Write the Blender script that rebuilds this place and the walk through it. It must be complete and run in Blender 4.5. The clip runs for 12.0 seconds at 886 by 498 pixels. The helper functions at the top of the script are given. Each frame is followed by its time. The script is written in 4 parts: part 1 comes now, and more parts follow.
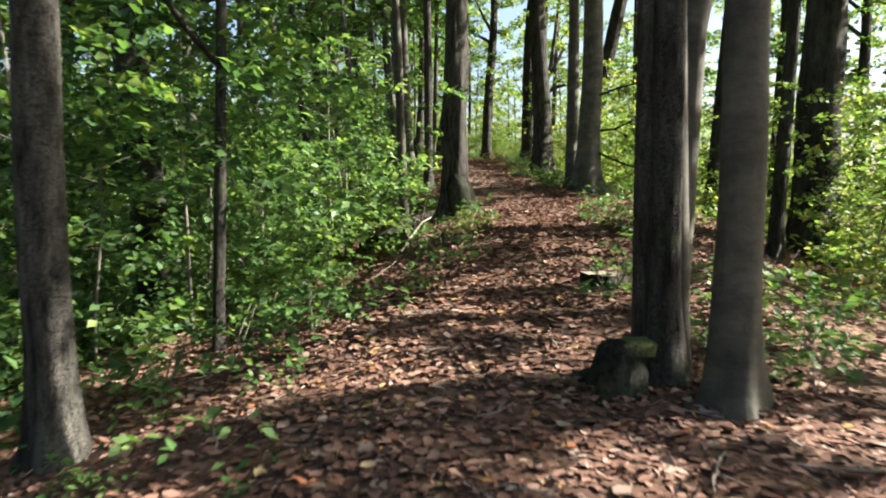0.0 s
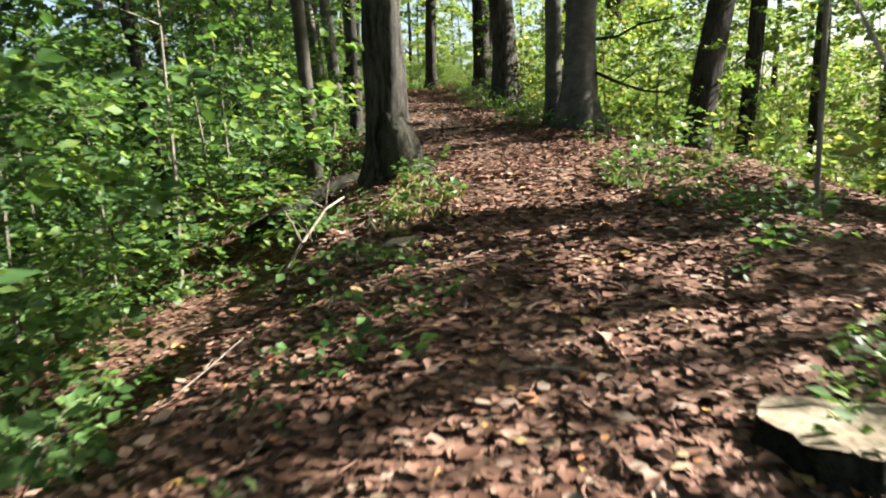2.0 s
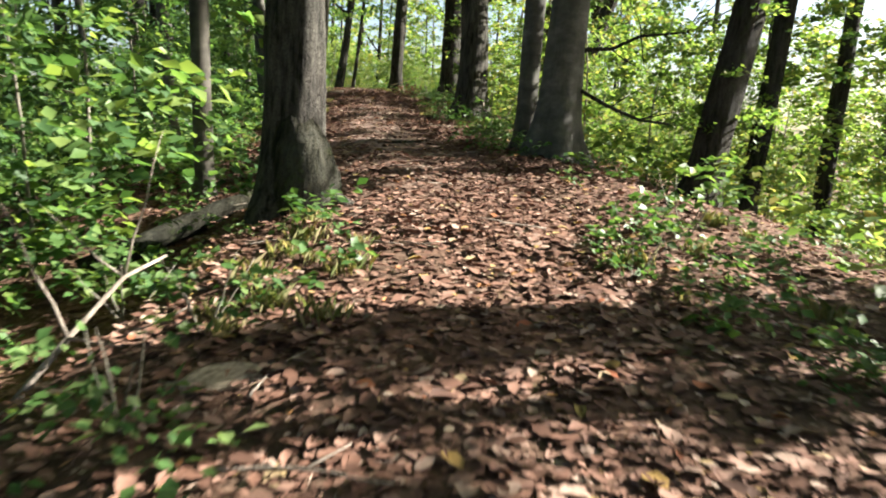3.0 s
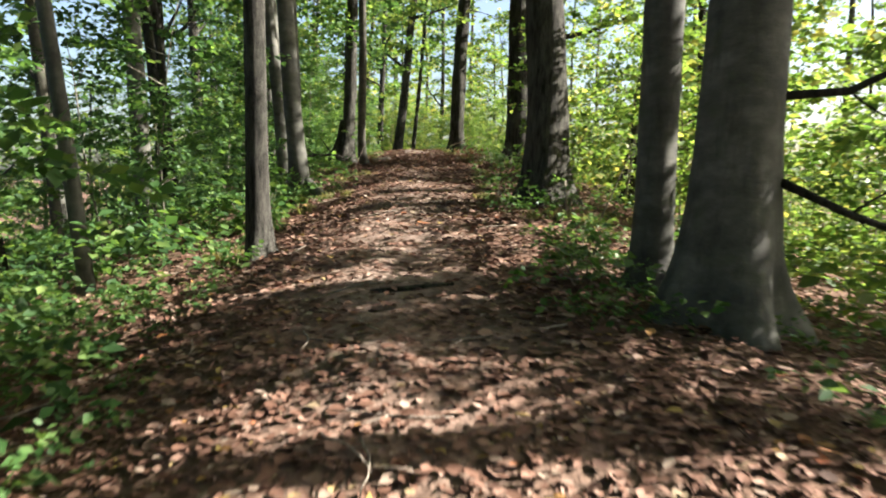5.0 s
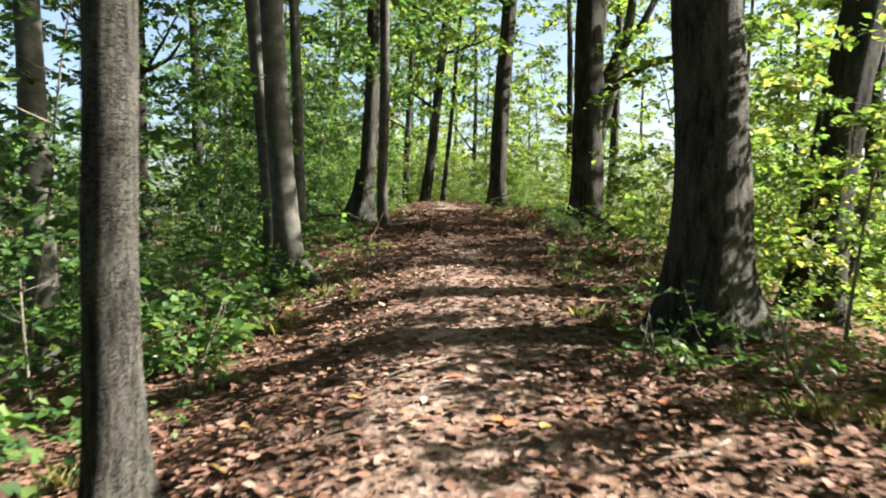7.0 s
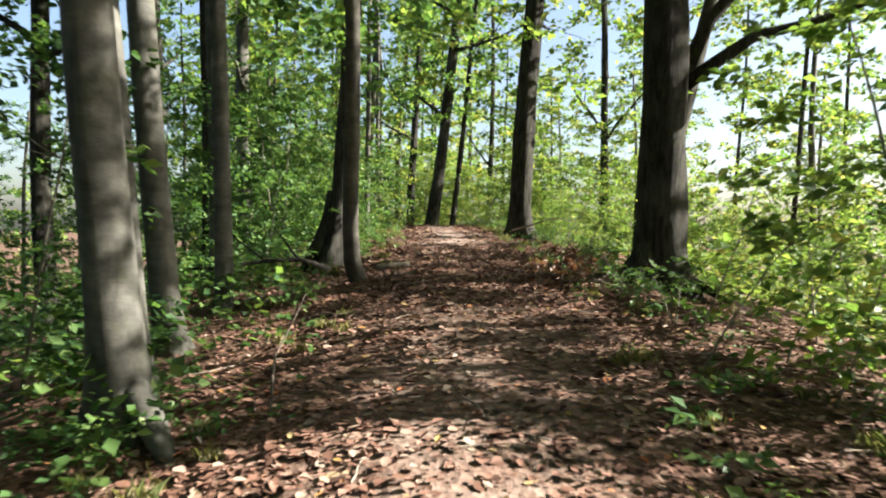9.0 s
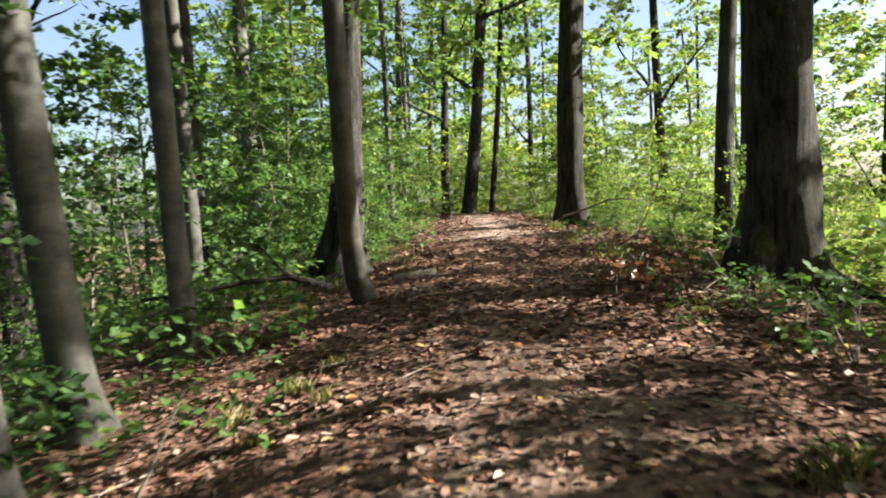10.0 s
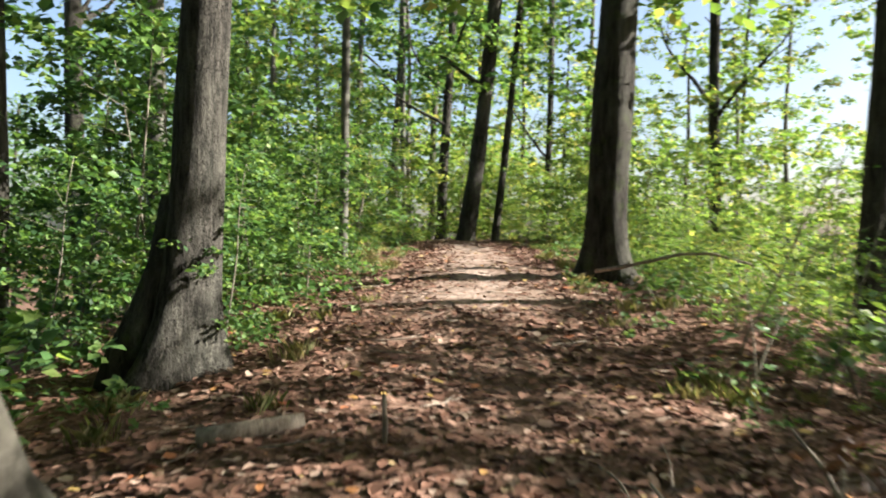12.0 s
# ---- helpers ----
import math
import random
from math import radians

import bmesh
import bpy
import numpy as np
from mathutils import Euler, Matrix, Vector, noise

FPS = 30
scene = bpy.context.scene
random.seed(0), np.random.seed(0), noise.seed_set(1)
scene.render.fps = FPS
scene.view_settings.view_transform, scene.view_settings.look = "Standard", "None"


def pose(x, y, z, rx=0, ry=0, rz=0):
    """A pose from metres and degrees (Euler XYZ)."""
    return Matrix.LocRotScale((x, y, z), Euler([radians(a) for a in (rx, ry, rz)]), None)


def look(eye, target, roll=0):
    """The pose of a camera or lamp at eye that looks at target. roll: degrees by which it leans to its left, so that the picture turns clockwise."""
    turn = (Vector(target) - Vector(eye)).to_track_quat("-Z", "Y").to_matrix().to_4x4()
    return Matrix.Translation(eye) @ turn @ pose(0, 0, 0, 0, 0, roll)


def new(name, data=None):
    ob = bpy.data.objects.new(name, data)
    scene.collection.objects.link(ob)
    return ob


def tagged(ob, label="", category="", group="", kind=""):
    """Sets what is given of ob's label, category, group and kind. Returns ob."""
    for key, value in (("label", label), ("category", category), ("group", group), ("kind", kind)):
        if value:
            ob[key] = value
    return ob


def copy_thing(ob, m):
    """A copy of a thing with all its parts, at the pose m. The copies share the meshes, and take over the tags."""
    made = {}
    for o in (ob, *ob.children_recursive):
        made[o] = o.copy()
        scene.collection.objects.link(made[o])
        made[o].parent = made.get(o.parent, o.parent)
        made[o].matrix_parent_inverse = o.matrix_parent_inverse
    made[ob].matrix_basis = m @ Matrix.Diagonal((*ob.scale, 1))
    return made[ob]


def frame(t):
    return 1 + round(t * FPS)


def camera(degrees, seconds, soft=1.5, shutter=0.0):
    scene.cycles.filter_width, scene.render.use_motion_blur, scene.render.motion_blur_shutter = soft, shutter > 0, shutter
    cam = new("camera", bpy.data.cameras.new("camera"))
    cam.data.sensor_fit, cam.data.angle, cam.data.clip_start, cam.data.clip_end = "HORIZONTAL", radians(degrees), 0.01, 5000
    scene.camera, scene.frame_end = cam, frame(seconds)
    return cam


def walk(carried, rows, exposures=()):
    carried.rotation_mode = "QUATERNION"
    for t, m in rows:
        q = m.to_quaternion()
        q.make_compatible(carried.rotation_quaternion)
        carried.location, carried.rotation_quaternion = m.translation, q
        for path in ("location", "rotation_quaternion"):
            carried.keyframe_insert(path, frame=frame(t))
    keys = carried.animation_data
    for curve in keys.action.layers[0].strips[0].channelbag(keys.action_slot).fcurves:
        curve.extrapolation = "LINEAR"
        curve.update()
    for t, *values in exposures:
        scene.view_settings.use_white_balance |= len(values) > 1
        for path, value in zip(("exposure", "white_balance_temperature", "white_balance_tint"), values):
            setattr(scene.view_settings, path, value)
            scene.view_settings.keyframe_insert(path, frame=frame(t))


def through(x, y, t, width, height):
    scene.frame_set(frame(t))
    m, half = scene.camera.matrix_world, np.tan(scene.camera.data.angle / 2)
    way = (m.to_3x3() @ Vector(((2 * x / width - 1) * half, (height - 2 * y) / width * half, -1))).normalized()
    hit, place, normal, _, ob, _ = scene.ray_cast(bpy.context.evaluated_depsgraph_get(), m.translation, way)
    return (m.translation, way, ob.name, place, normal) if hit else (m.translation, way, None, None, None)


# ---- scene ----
cam = camera(65.7, 12.0, soft=1.9, shutter=0.35)
PATH = [
    (0, (0.014, -0.038, 1.476), (0.010, 1.956, 1.326), 0.1),
    (0.5, (-0.035, 1.191, 1.586), (-0.008, 3.183, 1.409), -0.0),
    (1, (-0.047, 2.546, 1.622), (0.052, 4.531, 1.396), 0.7),
    (1.5, (0.086, 3.842, 1.657), (0.258, 5.814, 1.370), -1.0),
    (2, (0.246, 5.063, 1.714), (0.382, 7.029, 1.371), -2.4),
    (2.5, (0.540, 6.348, 1.734), (0.719, 8.321, 1.462), -1.4),
    (3, (0.794, 7.542, 1.874), (1.051, 9.498, 1.544), 3.3),
    (3.2, (0.877, 8.015, 1.894), (1.134, 9.976, 1.591), 3.0),
    (4.8, (1.503, 11.999, 2.468), (1.598, 13.986, 2.260), 1.5),
    (5, (1.565, 12.477, 2.560), (1.591, 14.467, 2.360), 0.5),
    (5.5, (1.730, 13.831, 2.775), (1.704, 15.820, 2.574), -1.3),
    (6, (1.614, 15.083, 2.888), (1.460, 17.075, 2.782), 0.8),
    (6.5, (1.299, 16.134, 3.019), (1.215, 18.130, 2.926), 1.4),
    (7, (1.160, 17.220, 3.121), (1.116, 19.218, 3.044), 0.7),
    (8.8, (1.325, 21.768, 3.642), (1.171, 23.763, 3.637), 0.3),
    (9, (1.274, 22.310, 3.696), (1.184, 24.307, 3.655), 1.1),
    (9.5, (1.286, 23.578, 3.754), (1.051, 25.562, 3.681), -1.4),
    (10, (1.270, 24.977, 3.850), (1.052, 26.963, 3.768), -2.7),
    (10.5, (1.270, 26.278, 3.883), (1.224, 28.277, 3.824), -1.0),
    (11, (1.342, 27.536, 4.005), (1.348, 29.532, 3.885), -0.8),
    (11.5, (1.370, 28.863, 4.059), (1.323, 30.862, 3.989), -0.2),
    (12, (1.390, 30.152, 4.225), (1.139, 32.136, 4.183), 1.0),
]
walk(cam, [(t, look(eye, target, roll)) for t, eye, target, roll in PATH], exposures=[(0, 2.46), (6, 2.46), (9, 2.37), (12, 2.3)])

# ---- daylight ----
SUN_AZ, SUN_EL = math.atan2(1.0, 0.1), radians(34)   # azimuth from +y towards +x
world = bpy.data.worlds.new("sky")
scene.world = world
world.use_nodes = True
sky = world.node_tree.nodes.new("ShaderNodeTexSky")
sky.sky_type, sky.sun_disc = "NISHITA", False
sky.sun_elevation, sky.sun_rotation = SUN_EL, SUN_AZ
sky.air_density, sky.dust_density = 1.0, 3.0
back = world.node_tree.nodes["Background"]
back.inputs["Strength"].default_value = 0.057
world.node_tree.links.new(sky.outputs["Color"], back.inputs["Color"])
sun = new("sun", bpy.data.lights.new("sun", "SUN"))
sun.data.energy, sun.data.angle, sun.data.color = 5.0, radians(0.6), (1.0, 0.95, 0.86)
TO_SUN = Vector((math.sin(SUN_AZ) * math.cos(SUN_EL), math.cos(SUN_AZ) * math.cos(SUN_EL), math.sin(SUN_EL)))
sun.matrix_world = look(TO_SUN * 60, (0, 0, 0))


# ---- materials ----
class Mat:
    """A node material under construction."""

    def __init__(self, name):
        self.m = bpy.data.materials.new(name)
        self.m.use_nodes = True
        self.t = self.m.node_tree
        self.bsdf = self.t.nodes["Principled BSDF"]

    def n(self, kind, **inputs):
        node = self.t.nodes.new("ShaderNode" + kind)
        for k, v in inputs.items():
            self.put(node, k.replace("_", " "), v)
        return node

    def put(self, node, key, v):
        if isinstance(v, bpy.types.NodeSocket):
            self.t.links.new(v, node.inputs[key])
        else:
            node.inputs[key].default_value = v

    def coords(self, scale=(1, 1, 1), generated="Object"):
        tc = self.n("TexCoord")
        mp = self.n("Mapping", Scale=scale)
        self.t.links.new(tc.outputs[generated], mp.inputs["Vector"])
        return mp.outputs["Vector"]

    def noise(self, vec, scale, detail=6.0, rough=0.6):
        return self.n("TexNoise", Vector=vec, Scale=scale, Detail=detail, Roughness=rough).outputs["Fac"]

    def ramp(self, fac, stops):
        r = self.n("ValToRGB", Fac=fac)
        el = r.color_ramp.elements
        while len(el) < len(stops):
            el.new(0.5)
        for e, (p, c) in zip(el, stops):
            e.position, e.color = p, (*c, 1)
        return r.outputs["Color"]

    def mix(self, fac, a, b, mode="MIX"):
        x = self.n("Mix")
        x.data_type, x.blend_type = "RGBA", mode
        for i, v in ((0, fac), (6, a), (7, b)):
            if isinstance(v, bpy.types.NodeSocket):
                self.t.links.new(v, x.inputs[i])
            else:
                x.inputs[i].default_value = v if i == 0 else (*v, 1)
        return x.outputs[2]

    def bump(self, height, strength, distance, normal=None):
        b = self.n("Bump", Height=height, Strength=strength, Distance=distance)
        if normal:
            self.t.links.new(normal, b.inputs["Normal"])
        return b.outputs["Normal"]

    def done(self, color, rough=0.8, normal=None, spec=0.3):
        self.put(self.bsdf, "Base Color", color if isinstance(color, bpy.types.NodeSocket) else (*color, 1))
        self.put(self.bsdf, "Roughness", rough)
        self.put(self.bsdf, "Specular IOR Level", spec)
        if normal:
            self.put(self.bsdf, "Normal", normal)
        return self.m


def bark_furrowed(name, dark, light, moss=0.0):
    k = Mat(name)
    v = k.coords((1, 1, 0.17))
    furrow = k.noise(v, 19, 6, 0.66)
    blotch = k.noise(k.coords((1, 1, 0.5)), 3.0, 5)
    col = k.ramp(furrow, [(0.36, dark), (0.56, light), (0.75, tuple(min(1, c * 1.35) for c in light))])
    col = k.mix(k.ramp(blotch, [(0.45, (0, 0, 0)), (0.7, (0.7, 0.7, 0.7))]), col, k.mix(0.5, col, (0.17, 0.17, 0.14)))
    if moss:
        m = k.noise(k.coords(), 5.5, 6)
        col = k.mix(k.ramp(m, [(0.55, (0, 0, 0)), (0.68, (moss, moss, moss))]), col, (0.05, 0.075, 0.018))
    fine = k.noise(v, 90, 3)
    warp = k.n("VectorMath")
    warp.operation = "ADD"
    k.t.links.new(k.coords((1, 1, 0.28)), warp.inputs[0])
    k.t.links.new(k.n("TexNoise", Vector=k.coords(), Scale=6.0, Detail=3.0).outputs["Color"], warp.inputs[1])
    plates = k.n("TexVoronoi", Vector=warp.outputs[0], Scale=15.0)
    plates.feature = "DISTANCE_TO_EDGE"
    crack = k.ramp(plates.outputs["Distance"], [(0.0, (0.25, 0.25, 0.25)), (0.09, (1, 1, 1))])
    col = k.mix(0.75, col, k.mix(1.0, col, crack, "MULTIPLY"))
    return k.done(col, 0.9, k.bump(fine, 0.4, 0.006, k.bump(crack, 0.9, 0.02, k.bump(furrow, 1.0, 0.035))), 0.15)


def bark_smooth(name, tone, moss=0.15):
    k = Mat(name)
    v = k.coords((1, 1, 1.8))
    blotch = k.noise(v, 2.6, 7, 0.65)
    band = k.noise(k.coords((1, 1, 6)), 5, 6, 0.7)
    grain = k.noise(k.coords(), 60, 4)
    col = k.ramp(blotch, [(0.28, tuple(c * 0.35 for c in tone)), (0.5, tone), (0.74, tuple(c * 2.0 for c in tone))])
    streak = k.noise(k.coords((1, 1, 0.22)), 7, 6, 0.7)
    col = k.mix(k.ramp(streak, [(0.5, (0, 0, 0)), (0.72, (0.75, 0.75, 0.75))]), col, tuple(c * 0.3 for c in tone))
    col = k.mix(k.ramp(band, [(0.62, (0, 0, 0)), (0.8, (0.2, 0.2, 0.2))]), col, tuple(c * 0.6 for c in tone))
    m = k.noise(k.coords(), 4.2, 7)
    col = k.mix(k.ramp(m, [(0.54, (0, 0, 0)), (0.7, (moss * 2.2, moss * 2.2, moss * 2.2))]), col, (0.07, 0.078, 0.045))
    h = k.mix(0.5, k.mix(0.4, band, grain), blotch)
    return k.done(col, 0.78, k.bump(h, 0.7, 0.018), 0.25)


def leaf_material(name, stops, through=0.5, gloss=0.35):
    k = Mat(name)
    geo = k.n("NewGeometry")
    info = k.n("ObjectInfo")
    big = k.noise(k.coords((1, 1, 1)), 0.9, 3)
    fac = k.n("Math")
    fac.operation = "ADD"
    k.t.links.new(geo.outputs["Random Per Island"], fac.inputs[0])
    shift = k.n("MapRange", Value=big, From_Min=0.3, From_Max=0.7, To_Min=-0.25, To_Max=0.25)
    k.t.links.new(shift.outputs[0], fac.inputs[1])
    fac2 = k.n("Math")
    fac2.operation = "ADD"
    shift2 = k.n("MapRange", Value=info.outputs["Random"], To_Min=-0.15, To_Max=0.15)
    k.t.links.new(fac.outputs[0], fac2.inputs[0])
    k.t.links.new(shift2.outputs[0], fac2.inputs[1])
    col = k.ramp(fac2.outputs[0], stops)
    k.done(col, 0.5, None, gloss)
    warm = k.mix(1.0, col, (1.42, 1.4, 0.78), "MULTIPLY")
    tr = k.n("BsdfTranslucent", Color=warm)
    mx = k.n("MixShader", Fac=through)
    k.t.links.new(k.bsdf.outputs[0], mx.inputs[1])
    k.t.links.new(tr.outputs[0], mx.inputs[2])
    k.t.links.new(mx.outputs[0], k.t.nodes["Material Output"].inputs["Surface"])
    return k.m


def ground_material():
    k = Mat("forest_floor")
    v = k.coords()
    cells = k.n("TexVoronoi", Vector=k.coords((1, 1, 0.3)), Scale=17.0, Randomness=1.0)
    cells.feature = "F1"
    tone = k.n("SeparateColor", Color=cells.outputs["Color"]).outputs[0]
    leaf = k.ramp(tone, [(0.0, (0.06, 0.031, 0.021)), (0.35, (0.12, 0.061, 0.041)), (0.7, (0.18, 0.098, 0.068)), (1.0, (0.25, 0.155, 0.112))])
    patch = k.noise(v, 0.8, 6)
    fine = k.noise(v, 28, 6)
    soil = k.ramp(fine, [(0.3, (0.045, 0.029, 0.02)), (0.7, (0.13, 0.086, 0.06))])
    col = k.mix(k.ramp(patch, [(0.38, (0.1, 0.1, 0.1)), (0.62, (0.85, 0.85, 0.85))]), soil, leaf)
    worn = k.n("Attribute")
    worn.attribute_name = "worn"
    tread = k.ramp(k.noise(v, 9, 7), [(0.3, (0.11, 0.078, 0.062)), (0.7, (0.36, 0.28, 0.235))])
    edge = k.n("Math", )
    edge.operation = "MULTIPLY"
    k.t.links.new(worn.outputs["Fac"], edge.inputs[0])
    k.t.links.new(k.ramp(k.noise(v, 2.2, 6), [(0.3, (0.25, 0.25, 0.25)), (0.6, (1, 1, 1))]), edge.inputs[1])
    col = k.mix(edge.outputs[0], col, tread)
    green = k.noise(v, 1.7, 7, 0.7)
    col = k.mix(k.ramp(green, [(0.58, (0, 0, 0)), (0.72, (0.55, 0.55, 0.55))]), col, (0.045, 0.06, 0.018))
    height = k.mix(0.5, cells.outputs["Distance"], fine)
    return k.done(col, 0.95, k.bump(height, 0.9, 0.03), 0.1)


def litter_material():
    k = Mat("dry_leaf")
    geo = k.n("NewGeometry")
    grain = k.noise(k.coords(), 40, 3)
    col = k.ramp(geo.outputs["Random Per Island"], [(0.0, (0.066, 0.031, 0.021)), (0.3, (0.145, 0.07, 0.046)), (0.6, (0.225, 0.118, 0.083)),
                                                   (0.85, (0.31, 0.188, 0.142)), (0.95, (0.36, 0.275, 0.215)), (0.98, (0.36, 0.25, 0.07)), (1.0, (0.38, 0.12, 0.06))])
    col = k.mix(0.45, col, k.mix(grain, (0.03, 0.02, 0.012), col))
    k.done(col, 0.75, None, 0.25)
    return k.m


def plain(name, a, b, scale, rough=0.85, stretch=(1, 1, 1), depth=0.01):
    k = Mat(name)
    f = k.noise(k.coords(stretch), scale, 6)
    return k.done(k.ramp(f, [(0.3, a), (0.7, b)]), rough, k.bump(f, 0.8, depth), 0.2)


BARK_OAK = bark_furrowed("furrowed_bark", (0.012, 0.011, 0.009), (0.068, 0.062, 0.053))
BARK_DARK = bark_furrowed("dark_furrowed_bark", (0.009, 0.008, 0.006), (0.044, 0.039, 0.033), 0.4)
BARK_BEECH = bark_smooth("smooth_grey_bark", (0.078, 0.075, 0.063), 0.25)
BARK_MAPLE = bark_smooth("grey_brown_bark", (0.062, 0.056, 0.044), 0.3)
# LEAF is the darker shaded-side green; LEAF_SUN has sunlight put into its colour
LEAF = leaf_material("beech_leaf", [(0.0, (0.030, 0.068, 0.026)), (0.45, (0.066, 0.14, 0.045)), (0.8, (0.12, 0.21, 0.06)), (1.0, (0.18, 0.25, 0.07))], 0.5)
LEAF_SUN = leaf_material("sunlit_leaf", [(0.0, (0.06, 0.12, 0.032)), (0.5, (0.125, 0.205, 0.052)), (0.85, (0.20, 0.27, 0.075)), (1.0, (0.31, 0.29, 0.10))], 0.55)
HERB = leaf_material("herb_leaf", [(0.0, (0.035, 0.085, 0.022)), (0.5, (0.075, 0.15, 0.04)), (1.0, (0.16, 0.23, 0.08))], 0.4)
GRASS = leaf_material("grass_blade", [(0.0, (0.09, 0.13, 0.04)), (0.5, (0.19, 0.22, 0.09)), (1.0, (0.36, 0.31, 0.18))], 0.4)
FLOOR = ground_material()
LITTER = litter_material()
DEADWOOD = plain("weathered_wood", (0.10, 0.078, 0.06), (0.34, 0.29, 0.24), 30, 0.85, (1, 1, 0.3))
CUTWOOD = plain("cut_wood", (0.13, 0.10, 0.07), (0.36, 0.30, 0.22), 22, 0.8, (1, 1, 4), 0.006)
MOSSY = bark_furrowed("mossy_bark", (0.007, 0.007, 0.004), (0.032, 0.030, 0.018), 0.7)
MOSS = plain("green_moss", (0.035, 0.045, 0.014), (0.13, 0.14, 0.05), 45, 0.95, (1, 1, 1), 0.02)
DRY = leaf_material("withered_leaf", [(0.0, (0.07, 0.032, 0.022)), (0.5, (0.17, 0.085, 0.06)), (1.0, (0.34, 0.23, 0.17))], 0.25)
SCAR = plain("scarred_wood", (0.09, 0.03, 0.017), (0.20, 0.085, 0.05), 35, 0.85, (1, 1, 0.4), 0.006)
STEM = plain("young_stem", (0.08, 0.07, 0.05), (0.22, 0.20, 0.16), 25, 0.8, (1, 1, 0.3), 0.003)


# ---- shape of the land ----
AXIS_Y = [-60, -12, 0, 3, 6, 9, 12, 15, 18, 22, 30, 36, 42, 52, 80, 300]
AXIS_X = [0, 0.0, 0.05, 0.1, 0.45, 0.85, 1.3, 1.5, 1.15, 1.15, 1.2, 0.9, 0.5, -1.0, -4, -4]
CREST_Y = [-60, -12, 0, 3, 6, 10.2, 12, 16, 20.6, 25, 29, 31.5, 36, 40, 46, 56, 300]
CREST_Z = [-4, -0.7, 0.06, 0.2, 0.42, 0.93, 1.15, 1.52, 1.98, 2.42, 2.75, 3.02, 3.36, 3.70, 3.98, 4.1, 3.0]


def smooth_line(y, ys, vs):
    return sum(np.interp(y + d, ys, vs) for d in (-1.5, -0.75, 0, 0.75, 1.5)) / 5


def wave(x, y, s, seed):
    """Smooth value noise between -1 and 1 on arrays."""
    x, y = np.asarray(x, float) / s, np.asarray(y, float) / s
    i, j = np.floor(x), np.floor(y)
    u, v = x - i, y - j
    u, v = u * u * (3 - 2 * u), v * v * (3 - 2 * v)

    def h(a, b):
        q = np.sin(a * 127.1 + b * 311.7 + seed * 74.7) * 43758.5453
        return 2 * (q - np.floor(q)) - 1

    return (h(i, j) * (1 - u) + h(i + 1, j) * u) * (1 - v) + (h(i, j + 1) * (1 - u) + h(i + 1, j + 1) * u) * v


def axis(y):
    return smooth_line(np.asarray(y, float), AXIS_Y, AXIS_X)


def land(x, y):
    """Height of the ground: a rounded ridge that climbs ahead, steeper on its left flank."""
    x, y = np.asarray(x, float), np.asarray(y, float)
    d = x - axis(y)
    z = smooth_line(y, CREST_Y, CREST_Z)
    left, right = np.maximum(0, -d), np.maximum(0, d - 2.0)
    amount = np.interp(y, [0, 4, 10, 24, 27, 30, 34, 60], [0.45, 0.6, 0.85, 0.85, 0.68, 0.52, 0.4, 0.4])
    scarp = 0.5 * np.exp(-(((y - 11.2) / 3.0) ** 4)) / (1 + np.exp((d + 2.05 + 0.35 * wave(y, y * 0, 1.1, 12)) / 0.09))
    z = z - scarp - amount * (1 - np.exp(-((left / 2.4) ** 2))) - 0.32 * np.minimum(np.maximum(0, left - 3.8), 22)
    z = z - 0.30 * (np.sqrt(np.minimum(right, 24) ** 2 + 1) - 1)
    off = np.clip(np.abs(d) / 3, 0.25, 1)
    return z + off * (0.10 * wave(x, y, 2.3, 1) + 0.05 * wave(x, y, 0.8, 2)) + 0.022 * wave(x, y, 0.42, 3) + 0.016 * wave(x, y, 0.2, 6)


def spot(x, y, up=0.0):
    return Vector((x, y, float(land(x, y)) + up))


# ---- mesh helpers ----
def mesh(name, verts, faces, materials, smooth=True):
    me = bpy.data.meshes.new(name)
    me.from_pydata([tuple(v) for v in verts], [], [tuple(f) for f in faces])
    for m in materials if isinstance(materials, (list, tuple)) else [materials]:
        me.materials.append(m)
    if smooth:
        me.polygons.foreach_set("use_smooth", np.ones(len(me.polygons), bool))
    return me


def tri_mesh(name, verts, tris, material):
    """A mesh from arrays of places and triangles, fast."""
    me = bpy.data.meshes.new(name)
    me.vertices.add(len(verts))
    me.vertices.foreach_set("co", np.asarray(verts, np.float32).ravel())
    me.loops.add(3 * len(tris))
    me.loops.foreach_set("vertex_index", np.asarray(tris, np.int32).ravel())
    me.polygons.add(len(tris))
    me.polygons.foreach_set("loop_start", np.arange(0, 3 * len(tris), 3, dtype=np.int32))
    me.materials.append(material)
    me.update(calc_edges=True)
    return me


def part(name, data, parent, label="", m=None):
    ob = new(name, data)
    ob.parent = parent
    if m is not None:
        ob.matrix_basis = m
    return tagged(ob, label)


def thing(name, place, label, category, group="", kind="", turn=0.0):
    ob = new(name)
    ob.empty_display_size = 0.2
    ob.matrix_basis = pose(*place, 0, 0, turn)
    return tagged(ob, label, category, group, kind)


